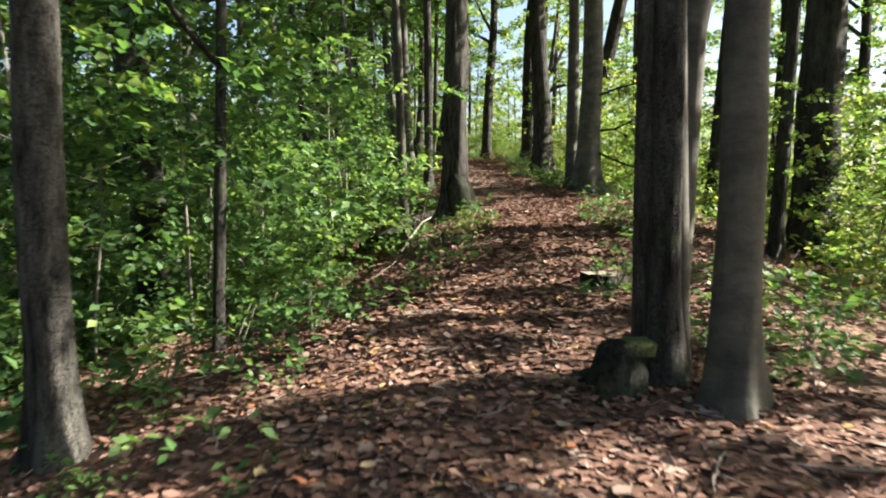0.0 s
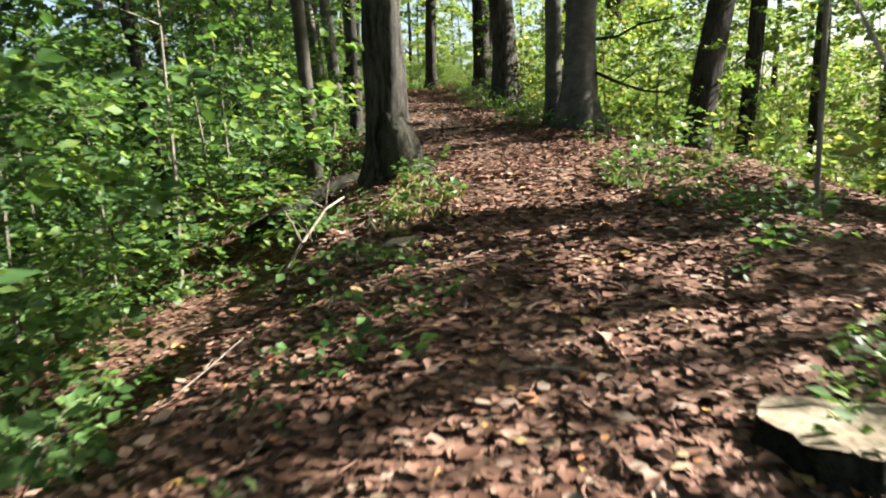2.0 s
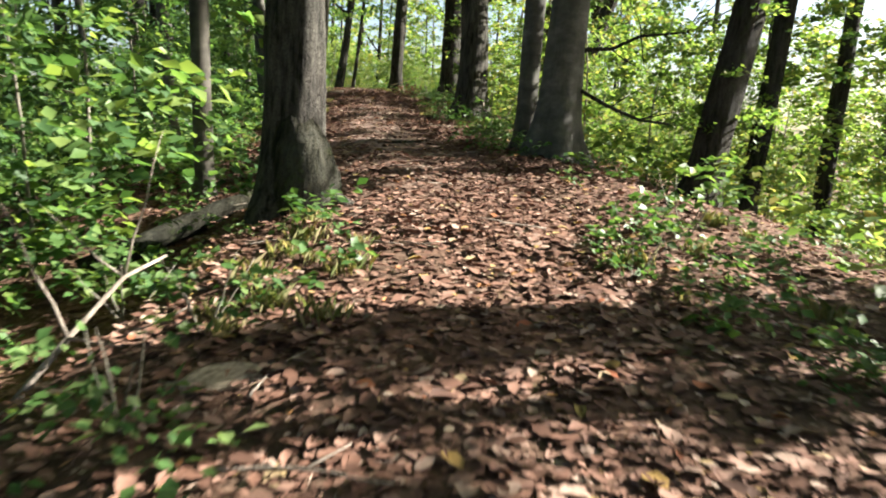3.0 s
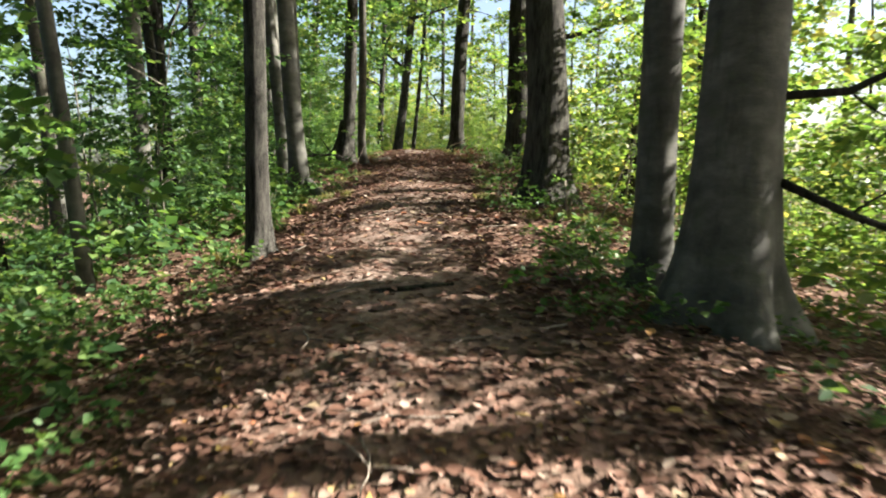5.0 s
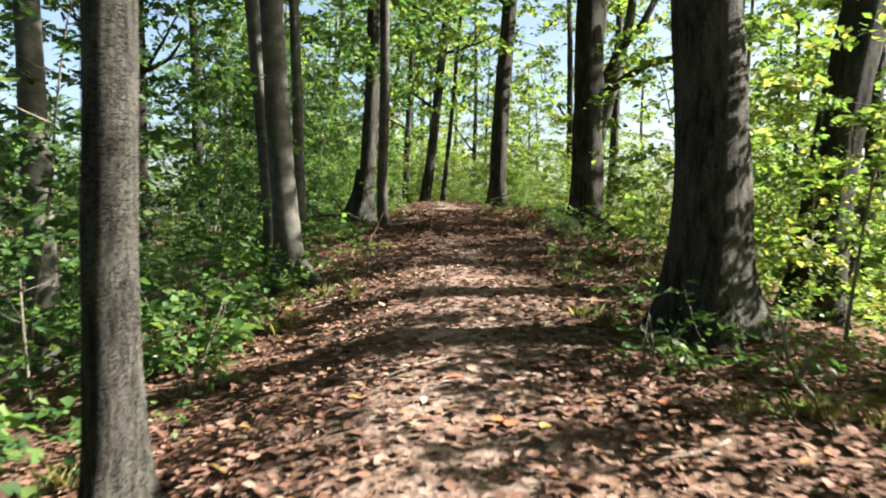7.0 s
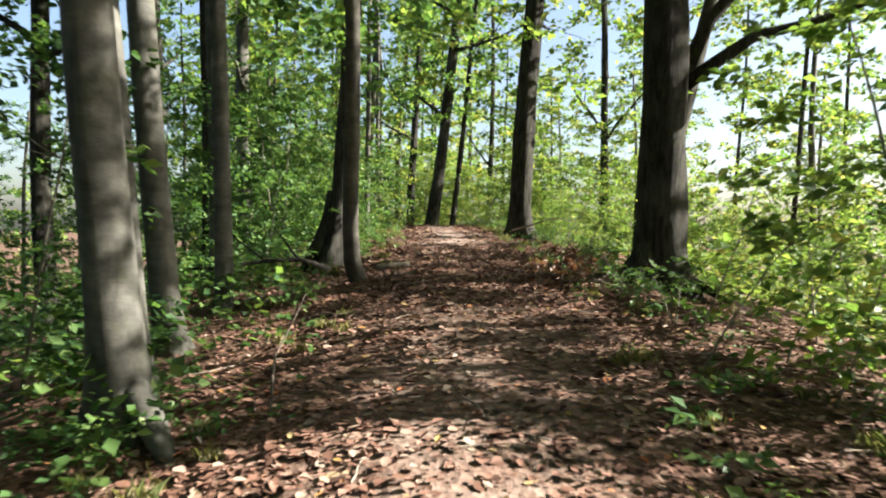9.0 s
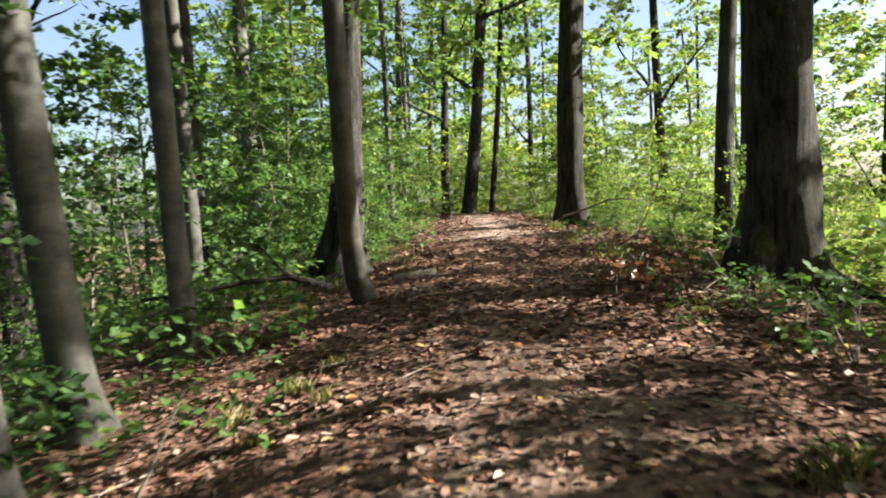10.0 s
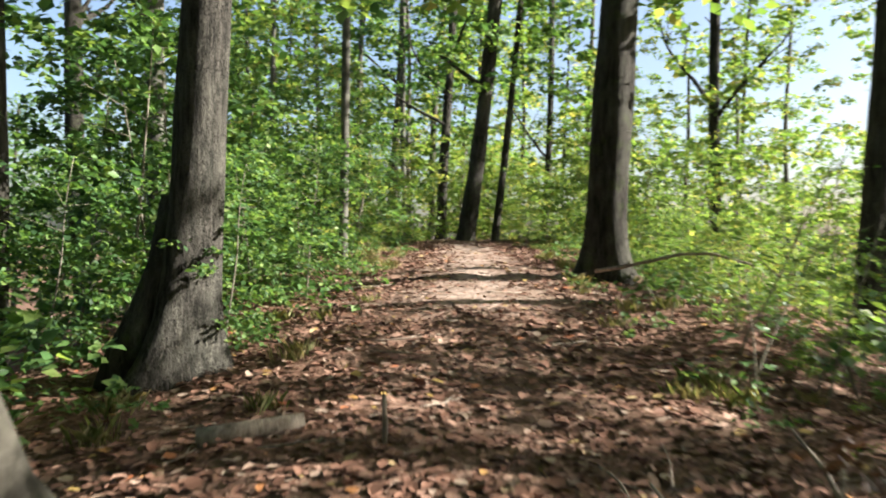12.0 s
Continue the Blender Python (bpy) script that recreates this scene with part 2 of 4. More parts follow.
def tube(points, radii, segs=8, rough=0.0, seed=0):
    """Verts and faces of a tapered round limb along points."""
    pts = [Vector(p) for p in points]
    verts, faces = [], []
    side = None
    rng = random.Random(seed)
    for i, p in enumerate(pts):
        ahead = (pts[min(i + 1, len(pts) - 1)] - pts[max(i - 1, 0)]).normalized()
        if side is None:
            side = ahead.orthogonal().normalized()
        side = (side - ahead * side.dot(ahead)).normalized()
        up = ahead.cross(side)
        for k in range(segs):
            a = 2 * math.pi * k / segs
            r = radii[i] * (1 + rough * rng.uniform(-1, 1))
            verts.append(p + side * (r * math.cos(a)) + up * (r * math.sin(a)))
    for i in range(len(pts) - 1):
        for k in range(segs):
            a, b = i * segs + k, i * segs + (k + 1) % segs
            faces.append((a, b, b + segs, a + segs))
    faces.append(tuple(range(segs))[::-1])
    faces.append(tuple(range((len(pts) - 1) * segs, len(pts) * segs)))
    return verts, faces


def joined(pieces):
    verts, faces = [], []
    for v, f in pieces:
        o = len(verts)
        verts += list(v)
        faces += [tuple(i + o for i in q) for q in f]
    return verts, faces


def wander(start, way, length, steps, bend, rng, rise=0.0):
    """A crooked line of points."""
    p, d = Vector(start), Vector(way).normalized()
    out = [p.copy()]
    for _ in range(steps):
        d = (d + Vector((rng.uniform(-bend, bend), rng.uniform(-bend, bend), rng.uniform(-bend, bend) * 0.6 + rise))).normalized()
        p = p + d * (length / steps)
        out.append(p.copy())
    return out


def leaf_sprays(rng, centres, ways, length, per, size, flat=0.62, wide=0.42):
    """Leaves on flat, drooping sprays: two triangles each, folded along the midrib."""
    centres, ways = np.asarray(centres, float), np.asarray(ways, float)
    n = len(centres)
    along = rng.random((n, per)) ** 0.8
    L = np.asarray(length, float).reshape(-1, 1) * np.ones((n, 1))
    side = np.stack([-ways[:, 1], ways[:, 0], np.zeros(n)], -1)
    side /= np.linalg.norm(side, axis=1, keepdims=True) + 1e-9
    across = rng.normal(0, 1, (n, per)) * wide * L * np.sqrt(along + 0.05) * (1.15 - 0.6 * along) * 0.55
    p = centres[:, None] + ways[:, None] * (along * L)[..., None] + side[:, None] * across[..., None]
    p[..., 2] += rng.normal(0, 0.07, (n, per)) * L - 0.16 * L * along**2 - 0.10 * np.abs(across)
    p = p.reshape(-1, 3)
    m = len(p)
    yaw = np.repeat(np.arctan2(ways[:, 1], ways[:, 0]), per) + np.sign(across.ravel()) * 0.7 + rng.normal(0, 0.6, m)
    nrm = np.stack([rng.normal(0, flat, m), rng.normal(0, flat, m), np.ones(m)], -1)
    nrm /= np.linalg.norm(nrm, axis=1, keepdims=True)
    t = np.stack([np.cos(yaw), np.sin(yaw), rng.normal(-0.25, 0.25, m)], -1)
    t -= nrm * (t * nrm).sum(1, keepdims=True)
    t /= np.linalg.norm(t, axis=1, keepdims=True)
    s = np.cross(nrm, t)
    z = (size * rng.uniform(0.6, 1.3, m))[:, None]
    v = np.stack([p, p + t * z * 0.48 + s * z * 0.33 + nrm * z * 0.10, p + t * z, p + t * z * 0.48 - s * z * 0.33 + nrm * z * 0.10], 1)
    return v.reshape(-1, 3)


def leaf_mesh(name, verts, material):
    q = np.arange(0, len(verts), 4)[:, None]
    tris = np.stack([q + np.array([0, 2, 1]), q + np.array([0, 3, 2])], 1).reshape(-1, 3)
    return tri_mesh(name, verts, tris, material)


def crown_mesh(seed, height, spread, sprays, per, size, material, low=0.0, clump=0.36):
    """A crown from its base at z=0: layered sprays round the stem, thin and uneven, with gaps."""
    rng = np.random.default_rng(seed)
    u = low + (1 - low) * rng.random(sprays)
    az = rng.random(sprays) * 2 * np.pi
    gap = np.sin(az * 2 + seed) * 0.35 + np.sin(az * 3 + u * 9 + seed * 1.7) * 0.35
    reach = spread * np.sqrt(np.clip(1.02 - (2 * u - 0.75) ** 2 * 0.62, 0.08, 1)) * (0.8 + gap)
    r = reach * np.sqrt(rng.random(sprays)) * 0.85
    c = np.stack([np.cos(az) * r, np.sin(az) * r, u * height + 0.12 * r], -1)
    w = np.stack([np.cos(az + rng.normal(0, 0.5, sprays)), np.sin(az + rng.normal(0, 0.5, sprays)), rng.normal(0.0, 0.16, sprays)], -1)
    return leaf_mesh("crown", leaf_sprays(rng, c, w, rng.uniform(0.7, 1.5, sprays) * spread * clump, per, size), material)


def trunk_shape(seed, r, height, lean=(0, 0), flare=0.8, lobes=4, segs=18, rough=0.04, bend=0.25, top=0.42):
    """Verts and faces of a trunk with root flare, from below the ground to its top."""
    rng = random.Random(seed)
    hs = [-0.5, -0.2, 0.0, 0.08, 0.17, 0.28, 0.42, 0.6, 0.85, 1.15, 1.5]
    while hs[-1] < height:
        hs.append(hs[-1] + 0.55)
    ph, ph2 = rng.uniform(0, 6.28), rng.uniform(0, 6.28)
    verts, faces = [], []
    for h in hs:
        f = min(1, max(0, h / height))
        rad = r * (1.06 - (1 - top) * f)
        cx = lean[0] * h + bend * r * (math.sin(h * 0.55 + ph) - math.sin(ph))
        cy = lean[1] * h + bend * r * (math.sin(h * 0.47 + ph2) - math.sin(ph2))
        for k in range(segs):
            a = 2 * math.pi * k / segs
            root = 0.6 * flare * math.exp(-max(h, -0.1) / ((0.7 * r + 0.10) * max(1, flare)))
            lobe = 1 + 0.55 * math.cos(lobes * a + ph) + 0.35 * math.cos((lobes - 1) * a + ph2)
            q = rad * (1 + root * max(0.12, lobe) * 0.8) + r * rough * noise.noise((1.6 * math.cos(a) + seed, 1.6 * math.sin(a), h * 0.9)) * 3.2
            q += r * rough * 1.3 * noise.noise((7 * math.cos(a) + seed, 7 * math.sin(a), h * 1.6))
            verts.append((cx + q * math.cos(a), cy + q * math.sin(a), h))
    for i in range(len(hs) - 1):
        for k in range(segs):
            a, b = i * segs + k, i * segs + (k + 1) % segs
            faces.append((a, b, b + segs, a + segs))
    faces.append(tuple(range((len(hs) - 1) * segs, len(hs) * segs)))
    return verts, faces


def limb_shape(start, way, length, r, rng, forks=3, rise=0.03):
    """A limb that forks into thinner branches."""
    line = wander(start, way, length, 7, 0.22, rng, rise)
    pieces = [tube(line, [r * (1 - 0.11 * i) for i in range(8)], 7)]
    for _ in range(forks):
        i = rng.randint(2, 6)
        w = (line[i] - line[i - 1]).normalized() + Vector((rng.uniform(-0.9, 0.9), rng.uniform(-0.9, 0.9), rng.uniform(-0.2, 0.5)))
        sub = wander(line[i], w, length * rng.uniform(0.3, 0.55), 4, 0.25, rng, rise)
        rr = r * (1 - 0.11 * i) * 0.6
        pieces.append(tube(sub, [rr * (1 - 0.2 * j) for j in range(5)], 5))
    return joined(pieces)


# ---- the ground: one sheet, fine along the path, wide out to the horizon ----
def spaced(lo, hi, step, far):
    mid = list(np.arange(lo, hi + 1e-6, step))
    low, high, s = [], [], step
    a, b = lo, hi
    while a > -far:
        s *= 1.35
        a -= s
        low.append(a)
    s = step
    while b < far:
        s *= 1.35
        b += s
        high.append(b)
    return np.array(low[::-1] + mid + high)


# how far the litter is trodden off along the path
TREAD_Y = [-60, 12, 18, 26, 29, 31, 36.4, 37.5, 46, 54, 60]
TREAD = [0, 0, 0.8, 0.75, 0.5, 0.25, 0.25, 1.0, 1.0, 0.6, 0]


def build_ground():
    xs, ys = spaced(-4, 7, 0.09, 900), spaced(-4, 46, 0.12, 900)
    X, Y = np.meshgrid(xs, ys)
    Z = land(X, Y)
    verts = np.stack([X, Y, Z], -1).reshape(-1, 3)
    w = len(xs)
    i = (np.arange(len(ys) - 1)[:, None] * w + np.arange(w - 1)).ravel()
    tris = np.concatenate([np.stack([i, i + 1, i + w + 1], -1), np.stack([i, i + w + 1, i + w], -1)])
    me = tri_mesh("ground", verts, tris, FLOOR)
    me.polygons.foreach_set("use_smooth", np.ones(len(tris), bool))
    d = verts[:, 0] - axis(verts[:, 1])
    worn = np.exp(-((d / 1.0) ** 2)) * np.interp(verts[:, 1], TREAD_Y, TREAD)
    me.attributes.new("worn", "FLOAT", "POINT").data.foreach_set("value", worn.astype(np.float32))
    tagged(new("ground", me), "leaf-strewn brown forest floor rising along a rounded ridge", "ground", kind="structure")


build_ground()


def build_litter():
    rng = np.random.default_rng(5)
    n = 230000
    y = -3 + 53 * rng.random(n) ** 1.0
    d = rng.normal(0.1, 2.2, n)
    x = axis(y) + d
    thin = wave(x, y, 0.9, 8) + 0.5 * wave(x, y, 0.35, 9)
    worn = np.exp(-((d / np.where(y > 36, 1.1, 0.85)) ** 2)) * np.interp(y, TREAD_Y, TREAD) * 0.92
    keep = (thin > rng.uniform(-1.9, 0.2, n)) & (rng.random(n) > worn)
    x, y = x[keep], y[keep]
    m = len(x)
    z = land(x, y) + rng.uniform(0.002, 0.026, m)
    yaw = rng.random(m) * 2 * np.pi
    nrm = np.stack([rng.normal(0, 0.17, m), rng.normal(0, 0.17, m), np.ones(m)], -1)
    nrm /= np.linalg.norm(nrm, axis=1, keepdims=True)
    t = np.stack([np.cos(yaw), np.sin(yaw), np.zeros(m)], -1)
    t -= nrm * (t * nrm).sum(1, keepdims=True)
    s = np.cross(nrm, t)
    L = (0.036 + 0.072 * rng.random(m) ** 1.5)[:, None]
    curl = rng.uniform(-0.05, 0.24, m)[:, None]
    wl, wr = rng.uniform(0.20, 0.46, m)[:, None], rng.uniform(0.20, 0.46, m)[:, None]
    bits = rng.random(m) < 0.13
    L[bits] *= 1.5
    wl[bits], wr[bits], curl[bits] = 0.04, 0.04, 0.03
    p = np.stack([x, y, z], -1)
    tip = rng.uniform(-0.1, 0.5, m)[:, None]

    def edge(along, side, width):
        return p + t * L * (along + rng.uniform(-0.07, 0.07, (m, 1))) + s * L * side * width + nrm * L * curl * rng.uniform(0.5, 1.2, (m, 1))

    v = np.stack([p, edge(0.28, 0.8, wl), edge(0.66, 0.95, wl), p + t * L + nrm * L * curl * tip, edge(0.66, -0.95, wr), edge(0.28, -0.8, wr)], 1)
    q = np.arange(0, 6 * m, 6)[:, None]
    tris = np.concatenate([q + np.array(f) for f in ((0, 2, 1), (0, 3, 2), (0, 4, 3), (0, 5, 4))])
    tagged(new("leaf_litter", tri_mesh("leaf_litter", v.reshape(-1, 3), tris, LITTER)), "dry brown and tan fallen leaves covering the path", "leaf litter", kind="stuff")


build_litter()

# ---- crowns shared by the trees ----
# the _SUN crowns carry the lighter leaf, tinted as if sunlit
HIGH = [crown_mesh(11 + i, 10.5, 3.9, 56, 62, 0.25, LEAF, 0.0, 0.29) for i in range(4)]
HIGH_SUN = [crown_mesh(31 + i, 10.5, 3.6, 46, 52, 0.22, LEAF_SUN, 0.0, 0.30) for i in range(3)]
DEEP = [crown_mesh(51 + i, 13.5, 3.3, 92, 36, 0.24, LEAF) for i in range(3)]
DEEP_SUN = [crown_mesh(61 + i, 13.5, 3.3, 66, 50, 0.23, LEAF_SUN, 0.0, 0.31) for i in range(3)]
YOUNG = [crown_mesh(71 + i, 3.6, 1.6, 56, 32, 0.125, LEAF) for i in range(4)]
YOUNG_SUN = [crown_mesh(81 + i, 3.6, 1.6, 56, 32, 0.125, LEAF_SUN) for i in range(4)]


def tree(seed, x, y, r, lean, bark, label, crown, crown_from, height=15.0, flare=0.8, lobes=4, segs=18, rough=0.04, limbs=3, bend=0.28, group="trees along the path", crown_scale=1.0, lean_y=0.0):
    """A tree: trunk with root flare, limbs into the crown, and the crown of leaves."""
    rng = random.Random(seed)
    base = spot(x, y)
    ob = thing("tree", base, label, "tree", group)
    part("trunk", mesh("trunk", *trunk_shape(seed, r, height, (lean, lean_y), flare, lobes, segs, rough, bend), bark), ob)
    for i in range(limbs):
        h = crown_from + rng.uniform(0.2, 5.0)
        a = rng.uniform(0, 6.28)
        way = (math.cos(a), math.sin(a), rng.uniform(0.3, 0.9))
        part("limb", mesh("limb", *limb_shape((lean * h, lean_y * h, h), way, rng.uniform(2.0, 3.6), r * 0.32 + 0.015, rng), bark), ob)
    if crown:
        part("crown", crown, ob, "", pose(lean * (crown_from + 3), lean_y * (crown_from + 3), crown_from, 0, 0, rng.uniform(0, 360)) @ Matrix.Scale(crown_scale, 4))
        # second crown added high overhead to cut sky light on the ground
        if crown_from >= 5 and height >= 15 and group == "trees along the path":
            part("upper_crown", crown, ob, "", pose(lean * (crown_from + 6), lean_y * (crown_from + 6), crown_from + 3.2, 0, 0, rng.uniform(0, 360)) @ Matrix.Scale(1.2, 4))
    return ob


OAK_LABEL = "tall tree with rough furrowed grey-brown bark beside the path"
BEECH_LABEL = "tall beech with smooth grey bark and spreading roots"
SLIM_LABEL = "slender grey forest tree with a leafy crown"
# seed, x, y, radius, lean, bark, label, crown, crown base, flare, lobes, bumps
TREES = [
    (101, -2.4, 4.1, 0.135, 0.006, BARK_OAK, "slender tree with rough grey bark on the slope edge", HIGH[0], 6.5, 1.3, 3, 0.06),
    (102, -3.75, 9.0, 0.225, -0.07, BARK_DARK, "dark trunked tree standing among green saplings", DEEP[0], 3.2, 0.5, 4, 0.05),
    (103, 0.16, 14.0, 0.240, 0.004, BARK_OAK, "tree with flaking bark, swollen dark foot and root", HIGH[1], 6.0, 1.4, 3, 0.09),
    (104, 3.5, 17.0, 0.262, 0.016, BARK_BEECH, "large smooth grey beech with wide root flare", HIGH[2], 7.0, 1.5, 4, 0.035),
    (105, 3.30, 17.9, 0.150, -0.015, BARK_BEECH, "slimmer grey beech trunk close behind a larger one", HIGH[3], 7.0, 1.0, 3, 0.03),
    (106, 4.95, 15.5, 0.200, 0.16, BARK_DARK, "dark leaning tree beside the path edge", HIGH_SUN[0], 8.5, 1.0, 3, 0.05),
    (107, 6.6, 17.2, 0.140, 0.09, BARK_DARK, SLIM_LABEL, HIGH_SUN[1], 8.5, 0.5, 3, 0.04),
    (108, 3.26, 23.0, 0.298, -0.012, BARK_OAK, "stout straight tree with deeply furrowed grey bark", HIGH[0], 7.5, 1.3, 4, 0.06),
    (109, 3.93, 32.3, 0.325, 0.035, BARK_DARK, "dark straight oak with one root toward the path", HIGH_SUN[2], 6.2, 1.1, 3, 0.06),
    (110, 1.25, 4.23, 0.054, -0.015, BARK_DARK, "thin dark stem in a clump of trunks", None, 6.0, 0.9, 3, 0.05),
    (111, 1.39, 4.23, 0.108, -0.02, BARK_DARK, "dark trunk in a clump of trunks by the path", HIGH[1], 6.5, 1.2, 4, 0.06),
    (112, 1.53, 4.30, 0.062, -0.03, BARK_MAPLE, "thin grey stem in a clump of trunks", None, 6.0, 0.9, 3, 0.04),
    (113, 1.67, 3.83, 0.124, 0.0, BARK_MAPLE, "straight slender grey-green tree by the path", HIGH[2], 7.0, 1.2, 4, 0.03),
    (114, 5.9, 11.0, 0.33, 0.06, BARK_DARK, "thick dark tree down the slope edge", HIGH_SUN[0], 8.5, 0.7, 4, 0.05),
    (115, 4.95, 10.2, 0.10, 0.03, BARK_DARK, SLIM_LABEL, HIGH_SUN[1], 9.0, 0.5, 3, 0.05),
    (116, -0.45, 20.4, 0.130, -0.022, BARK_OAK, "slender straight tree with flaking reddish-grey bark", HIGH[3], 7.0, 1.4, 3, 0.06),
    (117, -2.35, 20.2, 0.085, -0.095, BARK_BEECH, "thin leaning pale tree on the slope", DEEP[1], 5.5, 0.5, 3, 0.03),
    (118, -3.75, 25.3, 0.165, -0.06, BARK_BEECH, "grey beech on the slope below the path", DEEP[2], 6.0, 0.7, 4, 0.03),
    (119, -5.0, 29.6, 0.17, -0.09, BARK_DARK, "dark leaning tree on the slope", DEEP[0], 6.0, 0.6, 3, 0.05),
    (120, -1.28, 27.25, 0.185, -0.055, BARK_BEECH, "smooth pale beech with a bright root at the path", HIGH[0], 6.5, 1.3, 3, 0.03),
    (121, -1.92, 28.7, 0.137, -0.07, BARK_BEECH, "leaning smooth grey beech beside the path", HIGH[1], 6.0, 1.2, 3, 0.03),
    (122, -2.1, 29.85, 0.155, -0.07, BARK_BEECH, "leaning dark-grey beech trunk on the bank", HIGH[2], 6.0, 0.9, 4, 0.03),
    (123, -3.3, 34.3, 0.105, -0.03, BARK_BEECH, SLIM_LABEL, DEEP[1], 5.5, 0.5, 3, 0.03),
    (124, -1.36, 35.4, 0.2, 0.035, BARK_OAK, "dark tree with a wide flared foot at the path", DEEP[2], 3.9, 1.7, 3, 0.05),
    (126, 2.42, 39.8, 0.27, 0.035, BARK_DARK, "dark tree with flared foot where the path bends", DEEP_SUN[0], 3.6, 1.3, 4, 0.06),
    (127, -0.5, 50.0, 0.24, 0.12, BARK_DARK, "leaning dark tree at the end of the path", DEEP[0], 4.0, 0.5, 3, 0.05),
    (128, 0.35, 50.4, 0.11, 0.09, BARK_DARK, SLIM_LABEL, DEEP_SUN[1], 4.0, 0.5, 3, 0.05),
    (129, -1.7, 54.0, 0.17, 0.025, BARK_DARK, SLIM_LABEL, DEEP[1], 3.0, 0.5, 3, 0.05),
    (130, -9.5, 46.0, 0.25, -0.06, BARK_DARK, SLIM_LABEL, DEEP[2], 3.0, 0.5, 3, 0.05),
    (131, -5.3, 42.0, 0.20, -0.03, BARK_BEECH, SLIM_LABEL, DEEP[0], 3.2, 0.5, 3, 0.05),
    (132, 6.6, 50.0, 0.17, -0.035, BARK_DARK, SLIM_LABEL, DEEP_SUN[2], 3.2, 0.5, 3, 0.05),
    (133, 5.0, 38.0, 0.16, 0.055, BARK_OAK, SLIM_LABEL, HIGH_SUN[2], 7.2, 0.6, 3, 0.05),
    (134, 5.2, 25.2, 0.27, 0.17, BARK_DARK, "dark ivy-dotted tree leaning away from the path", HIGH_SUN[0], 6.5, 0.7, 3, 0.06),
    (135, 6.6, 27.4, 0.20, 0.30, BARK_DARK, "dark strongly leaning tree on the slope", HIGH_SUN[1], 6.5, 0.6, 3, 0.06),
    (136, -7.4, 36.0, 0.21, -0.05, BARK_DARK, SLIM_LABEL, DEEP[1], 3.0, 0.5, 3, 0.05),
    (137, -7.9, 30.0, 0.19, -0.05, BARK_BEECH, SLIM_LABEL, DEEP[2], 3.0, 0.5, 3, 0.05),
    (138, -2.15, 31.6, 0.118, -0.02, BARK_BEECH, "slim grey beech with pale patches on the bank", DEEP[0], 4.2, 0.6, 3, 0.04),
    (139, 6.3, 41.0, 0.15, 0.04, BARK_DARK, SLIM_LABEL, DEEP_SUN[0], 7.2, 0.5, 3, 0.05),
    (140, -1.75, 41.5, 0.075, -0.01, BARK_BEECH, "slim pale young tree at the path edge", DEEP[1], 5.5, 0.4, 3, 0.03),
    (142, 2.08, 6.05, 0.105, 0.05, BARK_MAPLE, "slim grey-brown tree leaning slightly beside the path", HIGH[3], 6.5, 0.6, 4, 0.04),
    (143, -2.2, 6.6, 0.055, 0.02, BARK_DARK, "dark thin stem of a young beech on the slope", YOUNG[0], 1.6, 0.5, 3, 0.06),
    (145, -0.9, 15.6, 0.105, -0.05, BARK_MAPLE, "slim grey tree just behind a swollen-footed one", HIGH[2], 6.5, 0.5, 3, 0.04),
    (146, -2.55, 13.9, 0.075, -0.09, BARK_DARK, "thin dark leaning stem on the shaded slope", HIGH[1], 7.5, 0.5, 3, 0.05),
    (147, -4.6, 13.0, 0.12, -0.04, BARK_MAPLE, SLIM_LABEL, HIGH[0], 7.5, 0.5, 3, 0.04),
    (148, -4.7, 22.5, 0.10, -0.13, BARK_DARK, "thin dark leaning stem on the shaded slope", HIGH[0], 7.5, 0.5, 3, 0.05),
    (149, -5.9, 26.2, 0.11, -0.06, BARK_MAPLE, SLIM_LABEL, HIGH[1], 7.5, 0.5, 3, 0.04),
    (150, -4.3, 28.3, 0.085, -0.10, BARK_DARK, "thin dark leaning stem on the shaded slope", HIGH[2], 8.0, 0.5, 3, 0.05),
    (151, -6.4, 22.8, 0.14, -0.05, BARK_BEECH, SLIM_LABEL, HIGH[0], 7.0, 0.5, 3, 0.04),
    (152, -6.9, 33.0, 0.12, -0.03, BARK_MAPLE, SLIM_LABEL, HIGH[3], 7.0, 0.5, 3, 0.04),
    (153, -4.6, 37.2, 0.13, -0.02, BARK_DARK, SLIM_LABEL, HIGH[2], 7.0, 0.5, 3, 0.05),
    (144, 3.75, 10.5, 0.022, 0.0, STEM, "very thin upright stem at the path side", None, 4.0, 0.4, 3, 0.03),
]
for s, x, y, r, lean, bark, label, crown, low, flare, lobes, rough in TREES:
    tree(s, x, y, r, lean, bark, label, crown, low, 15.0, flare, lobes, 28 if r > 0.2 else 22 if r > 0.13 else 12, rough, 3 if crown else 2, lean_y=-0.05 if s in (120, 121, 122) else 0.0)

# a smaller stem that bows out from the foot of the flared tree and straightens above
bow = thing("tree", spot(-0.52, 32.5), "slim bowed beech stem curving up from the path edge", "tree", "trees along the path")
line = [(0.18, 0.1, -0.25), (0.07, 0.05, 0.02), (0.0, -0.1, 0.3), (0.0, -0.3, 0.75), (0.03, -0.5, 1.3), (0.08, -0.75, 2.0), (0.12, -1.0, 3.0), (0.14, -1.3, 4.5), (0.2, -1.6, 7), (0.2, -1.8, 10)]
part("trunk", mesh("trunk", *tube(line, [0.17, 0.15, 0.13, 0.118, 0.112, 0.108, 0.102, 0.095, 0.08, 0.05], 16, 0.03, 2), BARK_MAPLE), bow)
